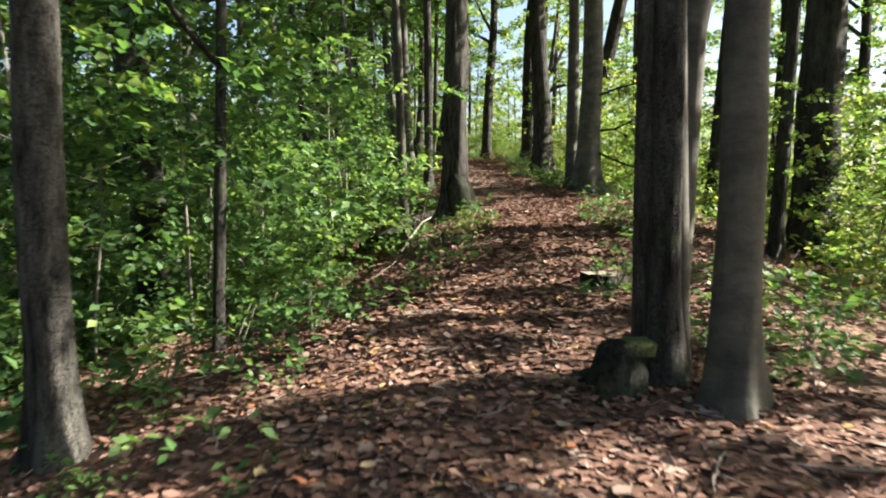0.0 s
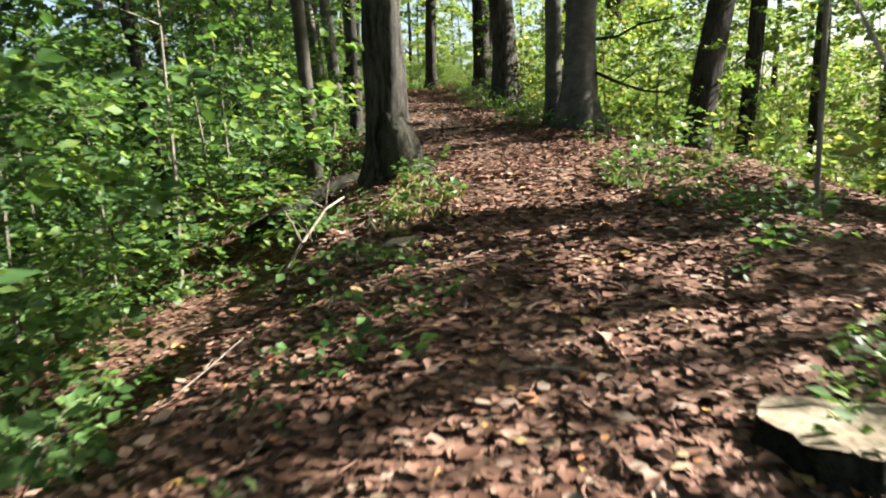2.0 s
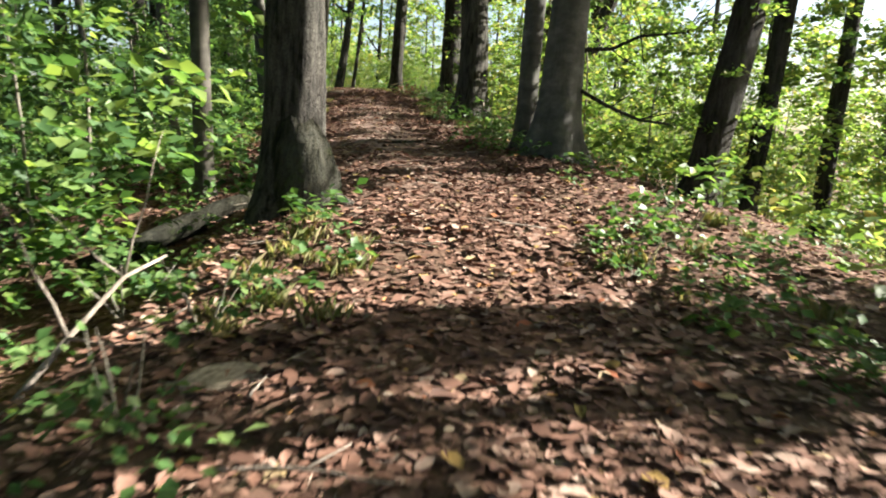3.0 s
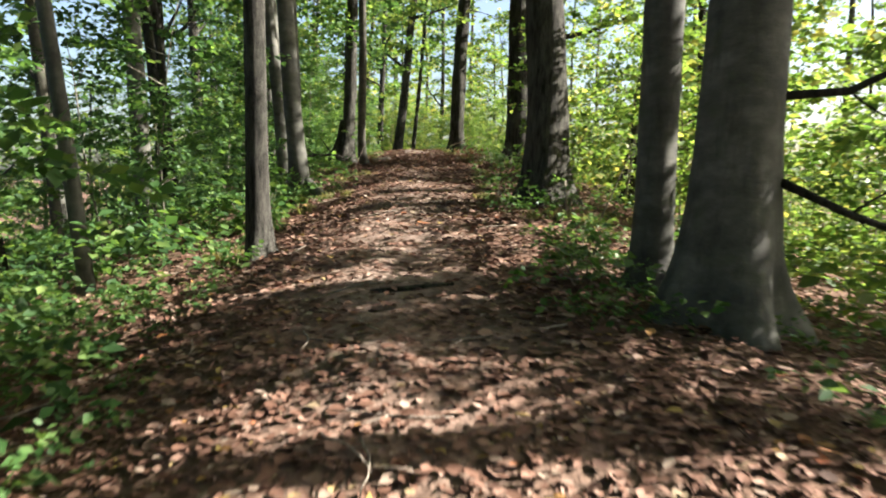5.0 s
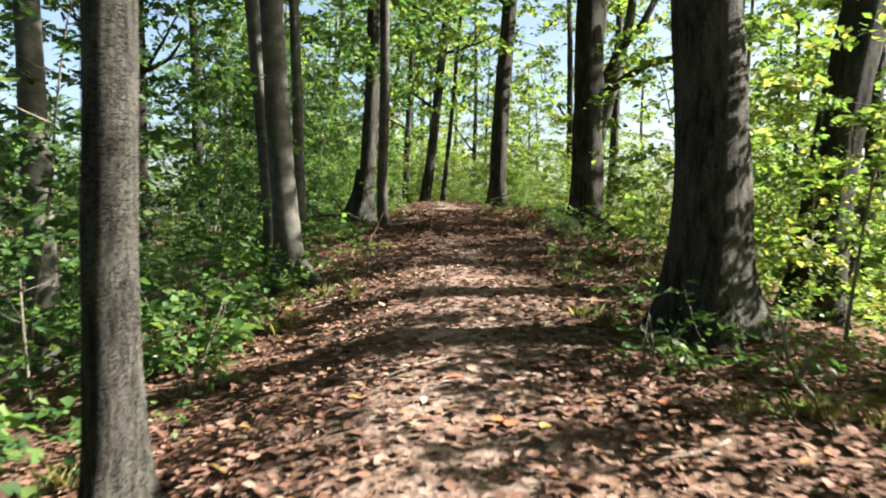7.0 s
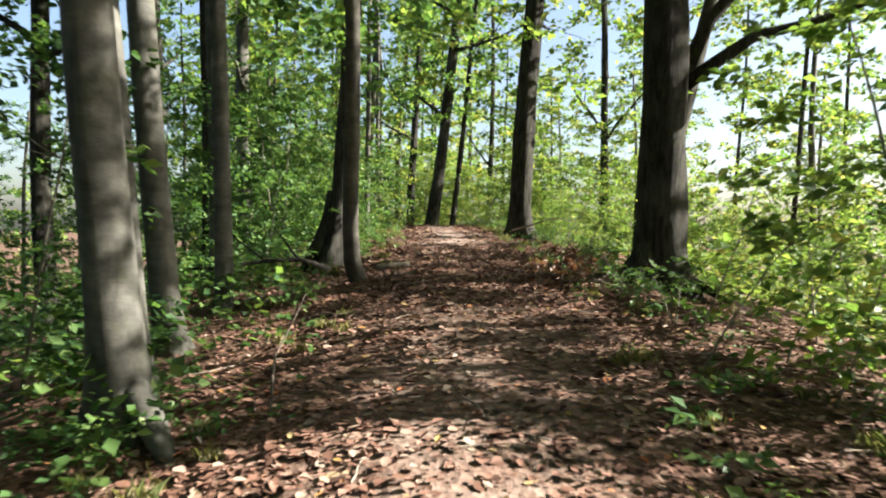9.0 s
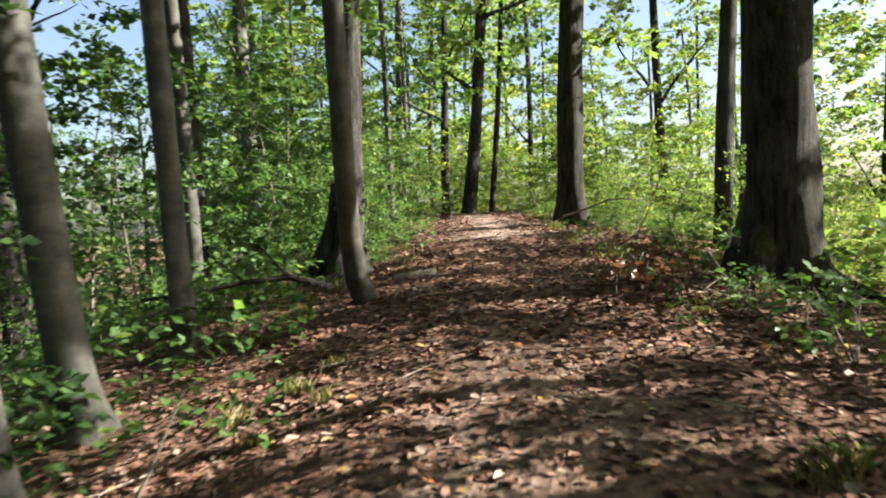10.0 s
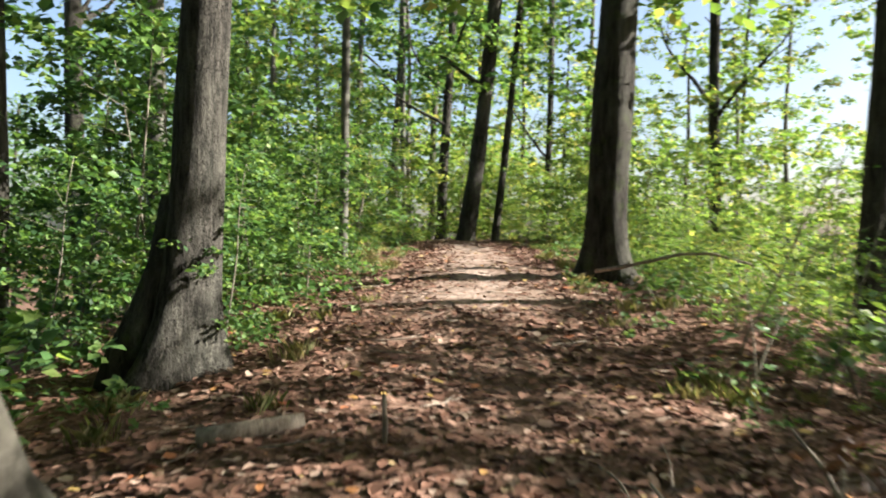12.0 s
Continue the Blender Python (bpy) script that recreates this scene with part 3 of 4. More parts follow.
part("crown", HIGH[3], bow, "", pose(0.2, -1.5, 6.2) @ Matrix.Scale(0.7, 4))

# a grey stem that leans away behind the dark oak, with a knobbly foot
lean_tree = thing("tree", spot(3.9, 33.46), "leaning grey tree with a dark knobbly foot beside an oak", "tree", "trees along the path")
line = [(-0.02, -0.02, -0.3), (0, 0, 0.05), (0.06, 0.02, 0.4), (0.2, 0.07, 0.9), (0.42, 0.15, 1.6), (0.8, 0.3, 3.0), (1.3, 0.5, 5.0), (1.7, 0.7, 8.0), (1.9, 0.8, 11.0)]
part("trunk", mesh("trunk", *tube(line, [0.27, 0.22, 0.165, 0.15, 0.142, 0.13, 0.11, 0.08, 0.03], 16, 0.05, 6), BARK_MAPLE), lean_tree)
part("burl", mesh("burl", *tube([(-0.1, -0.16, -0.2), (-0.1, -0.17, 0.1), (-0.06, -0.14, 0.32), (0.0, -0.1, 0.5)], [0.2, 0.2, 0.15, 0.05], 12, 0.15, 3), BARK_DARK), lean_tree, "dark knobbly burl")
part("branch_stub", mesh("branch_stub", *tube([(0.0, -0.05, 0.42), (-0.08, -0.2, 0.5), (0.06, -0.32, 0.47)], [0.02, 0.016, 0.009], 6), DEADWOOD), lean_tree, "pale broken stub")
part("crown", HIGH_SUN[1], lean_tree, "", pose(1.6, 0.7, 4.6) @ Matrix.Scale(0.6, 4))

# a thin crooked stem beside the cut stump
crook = thing("tree", spot(2.12, 6.85), "thin crooked dark stem beside the path", "tree", "trees along the path")
line = [(0, 0, -0.2), (0.01, 0, 0.1), (0.08, 0, 0.58), (0.10, 0.02, 1.0), (0.08, 0.03, 1.45), (0.13, 0.03, 1.75), (0.23, 0.04, 2.0), (0.22, 0.05, 2.4), (0.3, 0.1, 3.4), (0.5, 0.2, 5.2)]
part("trunk", mesh("trunk", *tube(line, [0.085, 0.06, 0.052, 0.05, 0.054, 0.048, 0.044, 0.04, 0.032, 0.015], 12, 0.05, 4), BARK_DARK), crook)
part("crown", crown_mesh(91, 2.4, 1.2, 22, 30, 0.12, LEAF_SUN), crook, "", pose(0.3, 0.1, 3.4))

# ---- woodland behind: copies of a few built trees ----
rng = random.Random(77)
MODELS = []
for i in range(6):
    # sunny models take the leaf colour with sunlight mixed in
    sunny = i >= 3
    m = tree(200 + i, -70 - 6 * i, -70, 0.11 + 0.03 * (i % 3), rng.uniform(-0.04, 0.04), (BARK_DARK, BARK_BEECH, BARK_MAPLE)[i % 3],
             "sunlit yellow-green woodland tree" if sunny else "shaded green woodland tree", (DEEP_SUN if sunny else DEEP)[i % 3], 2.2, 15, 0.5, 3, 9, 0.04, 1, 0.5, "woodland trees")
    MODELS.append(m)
taken = [(t[1], t[2]) for t in TREES]


def clear_of(x, y, near):
    return all((x - a) ** 2 + (y - b) ** 2 > near * near for a, b in taken)


count = 0
while count < 80:
    y = rng.uniform(-14, 74)
    side = -1 if rng.random() < 0.55 else 1
    d = rng.uniform(5.5, 30) if side < 0 else rng.uniform(6.5, 28)
    if y > 58:
        d = rng.uniform(0.5, 28)
    x = float(axis(y)) + side * d
    if side > 0 and d < 18 and y < 50 and (y > 36 or rng.random() < 0.85):
        continue
    if not clear_of(x, y, 2.3):
        continue
    taken.append((x, y))
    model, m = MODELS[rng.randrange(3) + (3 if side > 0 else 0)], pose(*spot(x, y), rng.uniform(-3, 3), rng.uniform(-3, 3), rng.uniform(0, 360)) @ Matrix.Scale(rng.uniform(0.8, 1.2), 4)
    if not (side > 0 and 11.5 < y < 17 and d < 20):   # trees left out on the sunny slope to let sun onto the path
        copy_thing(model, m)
    count += 1


# tall trees added on the right-hand slope so crowns shade stretches of path
SHADE = [tree(240 + i, -70 - 6 * i, -80, 0.16 + 0.02 * i, 0.01, (BARK_DARK, BARK_BEECH)[i % 2], "tall shade tree added on the sunny slope with a dense crown", HIGH[i], 5.4, 15, 0.5, 3, 10, 0.04, 2, 0.4, "trees on the sunny slope") for i in range(3)]
for i, (x, y, size) in enumerate(((10.2, -1.8, 0.95), (11.4, 2.2, 0.9), (11.2, 4.7, 0.8), (11.0, 8.8, 0.85), (10.2, 10.9, 0.5), (10.8, 17.9, 0.8), (9.4, 17.3, 0.5), (11.8, 35.8, 0.75), (10.4, 36.4, 0.5))):
    taken.append((x, y))
    copy_thing(SHADE[i % 3], pose(*spot(x, y), 0, 0, (i * 73) % 360) @ Matrix.Scale(size, 4))
# more added trees, their high crowns set to block sun from trunks and path
for seed, x, y, r, crown, low, size in ((155, 7.8, 28.5, 0.12, HIGH_SUN[0], 7.4, 0.8), (156, 8.4, 9.1, 0.13, HIGH[2], 6.2, 0.8), (157, 9.0, 18.8, 0.14, HIGH[1], 5.7, 0.6)):
    taken.append((x, y))
    tree(seed, x, y, r, 0.01, BARK_DARK, "slender shade tree added on the sunny slope with a high crown", crown, low, 15.0, 0.6, 3, 12, 0.05, 3, group="trees on the sunny slope", crown_scale=size)
# light green trees closing the far end of the path
rng = random.Random(78)
for i in range(30):
    y = rng.uniform(54, 74)
    x = float(axis(y)) + rng.uniform(-13, 13)
    if clear_of(x, y, 1.6):
        taken.append((x, y))
        copy_thing(MODELS[3 + i % 3], pose(*spot(x, y), 0, 0, rng.uniform(0, 360)) @ Matrix.Scale(rng.uniform(0.75, 1.15), 4))

# ---- young growth under the trees ----
def sapling_model(seed, crown, label, group):
    rng = random.Random(seed)
    ob = thing("sapling", (-70, -60 - seed, 0), label, "sapling", group)
    stem = wander((0, 0, -0.15), (rng.uniform(-0.08, 0.08), rng.uniform(-0.08, 0.08), 1), 4.0, 9, 0.07, rng)
    part("stem", mesh("stem", *tube(stem, [0.026 - 0.0023 * i for i in range(10)], 6), STEM), ob)
    for i in range(7):
        k = rng.randint(2, 8)
        a = rng.uniform(0, 6.28)
        part("twig", mesh("twig", *tube(wander(stem[k], (math.cos(a), math.sin(a), 0.25), rng.uniform(0.6, 1.3), 4, 0.15, rng), [0.009, 0.007, 0.005, 0.004, 0.002], 4), STEM), ob)
    part("crown", crown, ob, "", pose(0, 0, 0.35))
    return ob


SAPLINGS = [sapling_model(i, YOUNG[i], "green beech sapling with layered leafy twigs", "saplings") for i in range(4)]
# same sapling build, its leaves coloured yellower and lighter for the sunny side
SAPLINGS_SUN = [sapling_model(10 + i, YOUNG_SUN[i], "sapling with sunlit yellow-green put into its leaf colour", "saplings") for i in range(4)]
stems = []


def put_saplings(n, models, y0, y1, d0, d1, side, s0, s1, seed, gap=0.8):
    rng = random.Random(seed)
    made = tries = 0
    while made < n and tries < 4000:
        tries += 1
        y = rng.uniform(y0, y1)
        d = d0 + (d1 - d0) * rng.random() ** 1.4
        x = float(axis(y)) + side * d
        low = 0.5 if side > 0 and 36.5 < y < 45 and d < 9 else 0.62 if side > 0 and (8.5 < y < 17.5 or 28 < y < 36.6) else 1.0
        if any((x - a) ** 2 + (y - b) ** 2 < gap * gap for a, b in stems):
            continue
        stems.append((x, y))
        copy_thing(models[rng.randrange(4)], pose(*spot(x, y), rng.uniform(-6, 6), rng.uniform(-6, 6), rng.uniform(0, 360)) @ Matrix.Scale(low * rng.uniform(s0, s1), 4))
        made += 1


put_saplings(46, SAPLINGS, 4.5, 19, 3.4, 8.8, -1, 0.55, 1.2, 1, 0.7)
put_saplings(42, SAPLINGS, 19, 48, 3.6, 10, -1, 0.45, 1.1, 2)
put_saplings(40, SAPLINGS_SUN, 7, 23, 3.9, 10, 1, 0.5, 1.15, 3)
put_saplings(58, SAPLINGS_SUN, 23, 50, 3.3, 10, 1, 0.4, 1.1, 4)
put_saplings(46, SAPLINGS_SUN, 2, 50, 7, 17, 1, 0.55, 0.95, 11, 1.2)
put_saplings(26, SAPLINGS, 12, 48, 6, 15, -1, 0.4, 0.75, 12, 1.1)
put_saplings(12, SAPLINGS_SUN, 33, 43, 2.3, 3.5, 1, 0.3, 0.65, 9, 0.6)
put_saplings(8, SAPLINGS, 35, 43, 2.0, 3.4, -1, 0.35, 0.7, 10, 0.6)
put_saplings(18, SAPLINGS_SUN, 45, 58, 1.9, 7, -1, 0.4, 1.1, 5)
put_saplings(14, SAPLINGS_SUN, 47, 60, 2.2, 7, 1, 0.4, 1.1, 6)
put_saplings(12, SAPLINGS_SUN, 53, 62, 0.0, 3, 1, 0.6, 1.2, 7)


for i, (x, y, size) in enumerate(((-3.1, 9.6, 0.75), (-3.2, 12.0, 0.8))):
    copy_thing(SAPLINGS[i], pose(*spot(x, y), 4, -3, i * 77) @ Matrix.Scale(size, 4))


# ---- far woods: one loose mass of foliage round the ridge ----
def build_far_woods():
    rng = np.random.default_rng(9)
    n = 3200
    a = rng.random(n) * 2 * np.pi
    r = rng.uniform(48, 85, n)
    x, y = np.cos(a) * r, 20 + np.sin(a) * r * 1.15
    h = (9.5 + 4.5 * wave(x, y, 9, 4)) * rng.random(n) ** 0.8
    c = np.stack([x, y, land(x, y) + h + 0.3], -1)
    w = np.stack([np.cos(a + rng.normal(0, 1, n)), np.sin(a + rng.normal(0, 1, n)), rng.normal(0, 0.2, n)], -1)
    v = leaf_sprays(rng, c, w, rng.uniform(1.5, 3.2, n), 26, 0.55, 0.7)
    tagged(new("far_woods", leaf_mesh("far_woods", v, LEAF_SUN)), "distant hazy green woodland around the ridge", "woods", kind="stuff")


build_far_woods()


# ---- low growth and dead wood along the path ----
def herb_points(seed, leaves, spread, height, size):
    rng = np.random.default_rng(seed)
    n = 7
    az = rng.random(n) * 2 * np.pi
    c = np.stack([np.cos(az) * spread * 0.15, np.sin(az) * spread * 0.15, rng.uniform(0.25, 1, n) * height], -1)
    w = np.stack([np.cos(az), np.sin(az), rng.normal(0.1, 0.3, n)], -1)
    return leaf_sprays(rng, c, w, rng.uniform(0.5, 1, n) * spread, max(3, leaves // n), size, 0.5)


def grass_points(seed, blades, height):
    rng = np.random.default_rng(seed)
    p = np.stack([rng.normal(0, 0.09, blades), rng.normal(0, 0.09, blades), np.full(blades, -0.03)], -1)
    a = rng.random(blades) * 2 * np.pi
    h = (height * rng.uniform(0.5, 1.2, blades))[:, None]
    out = np.stack([np.cos(a), np.sin(a), np.zeros(blades)], -1)
    s = np.stack([-np.sin(a), np.cos(a), np.zeros(blades)], -1)
    up = np.array([0, 0, 1.0])
    bend = rng.uniform(0.1, 0.7, blades)[:, None]
    v = np.stack([p - s * 0.002, p + out * h * bend * 0.35 + up * h * 0.6 - s * 0.002, p + out * h * bend + up * h * 0.9, p + out * h * bend * 0.35 + up * h * 0.6 + s * 0.0025], 1)
    return v.reshape(-1, 3)


HERBS = [herb_points(300 + i, 49, 0.30, 0.24, 0.075) for i in range(4)]
TALL = [leaf_mesh("foliage", herb_points(310 + i, 98, 0.45, 0.6, 0.10), HERB) for i in range(3)]
TUFTS = [grass_points(320 + i, 60, 0.24) for i in range(4)]


def strew(name, models, bands, s0, s1, label, category, material, seed):
    """Small plants past counting, joined into one carpet."""
    rng = random.Random(seed)
    cloud = []
    for n, y0, y1, d0, d1, side in bands:
        for _ in range(n):
            y = rng.uniform(y0, y1)
            x = float(axis(y)) + side * rng.uniform(d0, d1)
            if side < 0 and 7.2 < y < 13.5 and 1.0 < float(axis(y)) - x < 3.6 and rng.random() < 0.72:
                continue
            if min((x - a) ** 2 + (y - b) ** 2 for a, b in EYE_LINE) < 0.16:
                continue
            a, k, v = rng.uniform(0, 6.28), rng.uniform(s0, s1), models[rng.randrange(len(models))]
            c, q = math.cos(a) * k, math.sin(a) * k
            cloud.append(np.stack([x + v[:, 0] * c - v[:, 1] * q, y + v[:, 0] * q + v[:, 1] * c, float(land(x, y)) + v[:, 2] * k], -1))
    tagged(new(name, leaf_mesh(name, np.concatenate(cloud), material)), label, category, kind="stuff")


EYE_LINE = [(float(axis(y)), y) for y in np.arange(0, 34, 0.4)]
strew("ground_herbs", HERBS, ((64, 2.5, 14, 1.3, 3.6, -1), (60, 4, 20, 1.4, 3.8, 1), (80, 16, 42, 1.5, 3.8, -1), (110, 18, 44, 1.4, 3.8, 1), (34, 6, 13.5, 0.3, 1.6, -1), (44, 14, 19.5, 1.5, 3.4, -1), (16, 9.5, 13, 1.2, 2.4, 1), (14, 16.4, 18.6, 1.1, 2.0, 1), (40, 38, 52, 1.2, 3.2, 1), (40, 38, 52, 1.2, 3.2, -1)), 0.5, 1.25,
      "low green broad-leaved herbs growing from leaf litter", "plants", HERB, 41)
# undergrowth colour follows the side: sunlit tint right, darker shade tint left
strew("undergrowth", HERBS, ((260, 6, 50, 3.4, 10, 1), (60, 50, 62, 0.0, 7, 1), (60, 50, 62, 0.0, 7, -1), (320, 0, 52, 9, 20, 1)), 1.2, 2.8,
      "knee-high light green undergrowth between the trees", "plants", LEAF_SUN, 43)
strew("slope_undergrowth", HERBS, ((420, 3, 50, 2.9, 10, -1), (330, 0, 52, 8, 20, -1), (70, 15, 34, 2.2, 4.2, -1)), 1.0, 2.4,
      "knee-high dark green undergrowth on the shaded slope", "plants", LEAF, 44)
strew("woodland_grass", TUFTS, ((22, 10.5, 13, 0.4, 1.7, -1), (8, 10.5, 13, 1.2, 2.6, 1), (60, 20, 42, 1.2, 3.0, 1), (40, 20, 40, 1.1, 2.6, -1), (80, 39, 52, 1.2, 3.4, 1), (60, 40, 54, 1.2, 3.2, -1)), 0.35, 0.8,
      "thin pale green tufts of woodland grass", "grass", GRASS, 42)


def leafy_shrub(x, y, s, seed):
    rng = random.Random(seed)
    ob = thing("leafy_shrub", spot(x, y), "bright green leafy shrub at the path edge", "shrub", "shrubs at the path edge")
    for i in range(4):
        a = rng.uniform(0, 6.28)
        part("stem", mesh("stem", *tube(wander((0, 0, -0.05), (0.5 * math.cos(a), 0.5 * math.sin(a), 1), 0.62 * s, 4, 0.12, rng), [0.007, 0.006, 0.005, 0.003, 0.002], 5), STEM), ob)
    part("foliage", TALL[seed % 3], ob, "", pose(0, 0, 0, 0, 0, rng.uniform(0, 360)) @ Matrix.Scale(s, 4))


for i, (x, y, s) in enumerate(((-1.55, 7.4, 0.9), (-1.5, 7.9, 1.0), (-2.3, 8.6, 1.2), (-1.2, 6.2, 0.8), (-1.75, 5.6, 1.0), (-2.2, 5.2, 1.1), (-1.45, 8.3, 0.9), (-2.5, 10.0, 1.3), (1.6, 6.5, 0.6), (1.75, 6.85, 0.7), (2.3, 4.1, 0.8), (2.6, 4.9, 1.0), (2.9, 6.2, 1.1),
                               (0.1, 10.8, 0.75), (0.0, 9.95, 0.7), (-0.5, 11.6, 0.8), (2.6, 11.9, 0.8), (2.5, 11.5, 0.6), (3.3, 12.5, 1.0), (-1.5, 23.9, 1.5), (-1.2, 23.3, 1.3), (-1.6, 24.4, 1.6), (-1.0, 22.6, 1.1), (2.55, 22.0, 0.8), (2.75, 18.0, 0.8),
                               (2.9, 18.6, 0.9), (3.3, 21.6, 0.8), (3.5, 30.3, 0.9), (3.2, 30.9, 0.8), (3.4, 29.6, 1.0), (-1.9, 31.8, 1.1), (-2.0, 33.5, 1.2), (4.1, 33.0, 1.2), (3.6, 35.0, 1.1), (2.7, 37.2, 0.8), (-1.9, 38.0, 1.2), (-2.1, 37.0, 1.3), (-0.5, 26.8, 0.4))):
    leafy_shrub(x, y, s, 500 + i)

# seedlings whose broad leaves stand out one by one
LOBES = [(0, 0, 0), (0.20, 0.05, 0.01), (0.46, 0.22, 0.05), (0.30, 0.42, 0.03), (0.17, 0.62, 0.06), (0, 1.0, -0.03), (-0.17, 0.62, 0.06), (-0.30, 0.42, 0.03), (-0.46, 0.22, 0.05), (-0.20, 0.05, 0.01)]
BROAD = mesh("leaf", [(x * 0.13, y * 0.13, z * 0.13) for x, y, z in LOBES] + [(0, 0.05, -0.004)], [(10, i, (i + 1) % 10) for i in range(10)], HERB, False)


WITHERED = mesh("leaf", [(x * 0.11, y * 0.12, 0.3 * z + 0.12 * x * x) for x, y, z in LOBES] + [(0, 0.05, -0.01)], [(10, i, (i + 1) % 10) for i in range(10)], DRY, False)


def seedling(x, y, height, leaves, seed, size=1.0, dry=False):
    rng = random.Random(seed)
    if dry:
        ob = thing("withered_branch", spot(x, y), "broken leafy branch with curled brown dead leaves", "branch", "brush pile beside the path")
    else:
        ob = thing("seedling", spot(x, y), "maple seedling with broad lobed green leaves", "seedling", "seedlings")
    stem = wander((0, 0, -0.05), (rng.uniform(-0.2, 0.2), rng.uniform(-0.2, 0.2), 1), height, 6, 0.1, rng)
    part("stem", mesh("stem", *tube(stem, [0.007, 0.006, 0.006, 0.005, 0.004, 0.003, 0.002], 5), STEM), ob)
    for i in range(leaves):
        p = stem[rng.randint(2, 6)]
        a = rng.uniform(0, 360)
        out = rng.uniform(0.02, 0.24)
        part("leaf", WITHERED if dry else BROAD, ob, "", pose(p.x - math.sin(radians(a)) * out, p.y + math.cos(radians(a)) * out, p.z + rng.uniform(-0.08, 0.10), rng.uniform(-35, 20), rng.uniform(-25, 25), a) @ Matrix.Scale(size * rng.uniform(0.6, 1.15), 4))
    return ob


for i, (x, y, h, n, size) in enumerate(((-1.55, 7.25, 0.5, 18, 1.1), (-1.35, 7.6, 0.55, 16, 1.0), (-1.8, 7.0, 0.5, 16, 1.1), (-1.5, 6.4, 0.4, 14, 1.0), (-1.1, 5.4, 0.35, 12, 0.9), (-1.7, 8.2, 0.5, 14, 1.0), (1.55, 6.5, 0.3, 12, 0.9), (1.8, 6.6, 0.35, 12, 0.9),
                                       (-0.12, 27.05, 0.28, 12, 0.7), (2.1, 5.3, 0.4, 12, 0.9), (2.5, 5.7, 0.5, 14, 1.0), (2.45, 21.9, 0.5, 16, 0.8), (3.0, 22.3, 0.6, 16, 0.9), (3.0, 30.5, 0.45, 14, 0.8), (3.2, 29.9, 0.5, 14, 0.9), (2.6, 36.3, 0.9, 18, 0.7), (2.8, 34.6, 1.0, 18, 0.8))):
    seedling(x, y, h, n, 400 + i, size)

# cut stump with a pale weathered top
stump = thing("tree_stump", spot(1.7, 7.15, -0.05), "low cut tree stump with a pale flat top", "stump")
ring = [(0.24 * (1 + 0.12 * math.sin(3 * a + 1) + 0.08 * math.sin(7 * a)), a) for a in [2 * math.pi * k / 22 for k in range(22)]]
sv = [(f * r * math.cos(a), f * r * math.sin(a), z) for z, f in ((-0.1, 1.25), (0.03, 1.12), (0.1, 1.02), (0.17, 1.0)) for r, a in ring]
part("bark", mesh("bark", sv, [(i * 22 + k, i * 22 + (k + 1) % 22, (i + 1) * 22 + (k + 1) % 22, (i + 1) * 22 + k) for i in range(3) for k in range(22)], MOSSY), stump)
part("cut_face", mesh("cut_face", [(0.985 * r * math.cos(a), 0.985 * r * math.sin(a), 0.17 + 0.012 * math.sin(5 * a)) for r, a in ring] + [(0, 0, 0.183)], [(22, k, (k + 1) % 22) for k in range(22)], CUTWOOD), stump, "pale weathered cut wood")

# mossy root mound, built like a stump, at the foot of the trunk clump
old = thing("mossy_stump", spot(1.06, 4.16, -0.1), "low mossy root mound beside the clump of trunks", "stump")
part("body", mesh("body", *tube([(0, 0, -0.15), (0.01, 0, 0.03), (0.05, 0.02, 0.15), (0.1, 0.04, 0.27), (0.13, 0.06, 0.345), (0.13, 0.06, 0.36)], [0.32, 0.25, 0.20, 0.17, 0.13, 0.04], 18, 0.3, 5), MOSSY), old)
part("moss_cushion", mesh("moss_cushion", *tube([(0.13, 0.05, 0.28), (0.13, 0.06, 0.345), (0.12, 0.07, 0.385), (0.12, 0.07, 0.40)], [0.15, 0.145, 0.10, 0.02], 18, 0.25, 8), MOSS), old, "yellow-green moss")
for a, l in ((0.4, 0.4), (2.4, 0.5), (4.3, 0.45)):
    part("root", mesh("root", *tube([(0.1 * math.cos(a), 0.1 * math.sin(a), 0.14), (0.28 * math.cos(a), 0.28 * math.sin(a), 0.07), (l * math.cos(a), l * math.sin(a), -0.03)], [0.08, 0.06, 0.03], 8, 0.1), MOSSY), old)


def branch_thing(name, line, r0, r1, label, category, material, group="", forks=(), segs=7):
    """A fallen or broken branch: a crooked main piece and its side pieces."""
    o = Vector(line[0])
    ob = thing(name, o, label, category, group)
    n = len(line) - 1
    part("main_piece", mesh("main_piece", *tube([Vector(p) - o for p in line], [r0 + (r1 - r0) * i / n for i in range(n + 1)], segs, 0.12, len(line)), material), ob)
    for i, way, length in forks:
        rng = random.Random(i + n)
        sub = wander(Vector(line[i]) - o, way, length, 4, 0.15, rng)
        rr = (r0 + (r1 - r0) * i / n) * 0.65
        part("side_piece", mesh("side_piece", *tube(sub, [rr, rr * 0.8, rr * 0.6, rr * 0.45, rr * 0.25], 5), material), ob)
    return ob


branch_thing("fallen_log", [spot(-1.7, 14.1, 0.06), spot(-1.1, 14.35, 0.09), spot(-0.5, 14.55, 0.10), spot(-0.1, 14.7, 0.05)], 0.13, 0.10, "dark mossy fallen log on the slope", "log", MOSSY, "", (), 12)
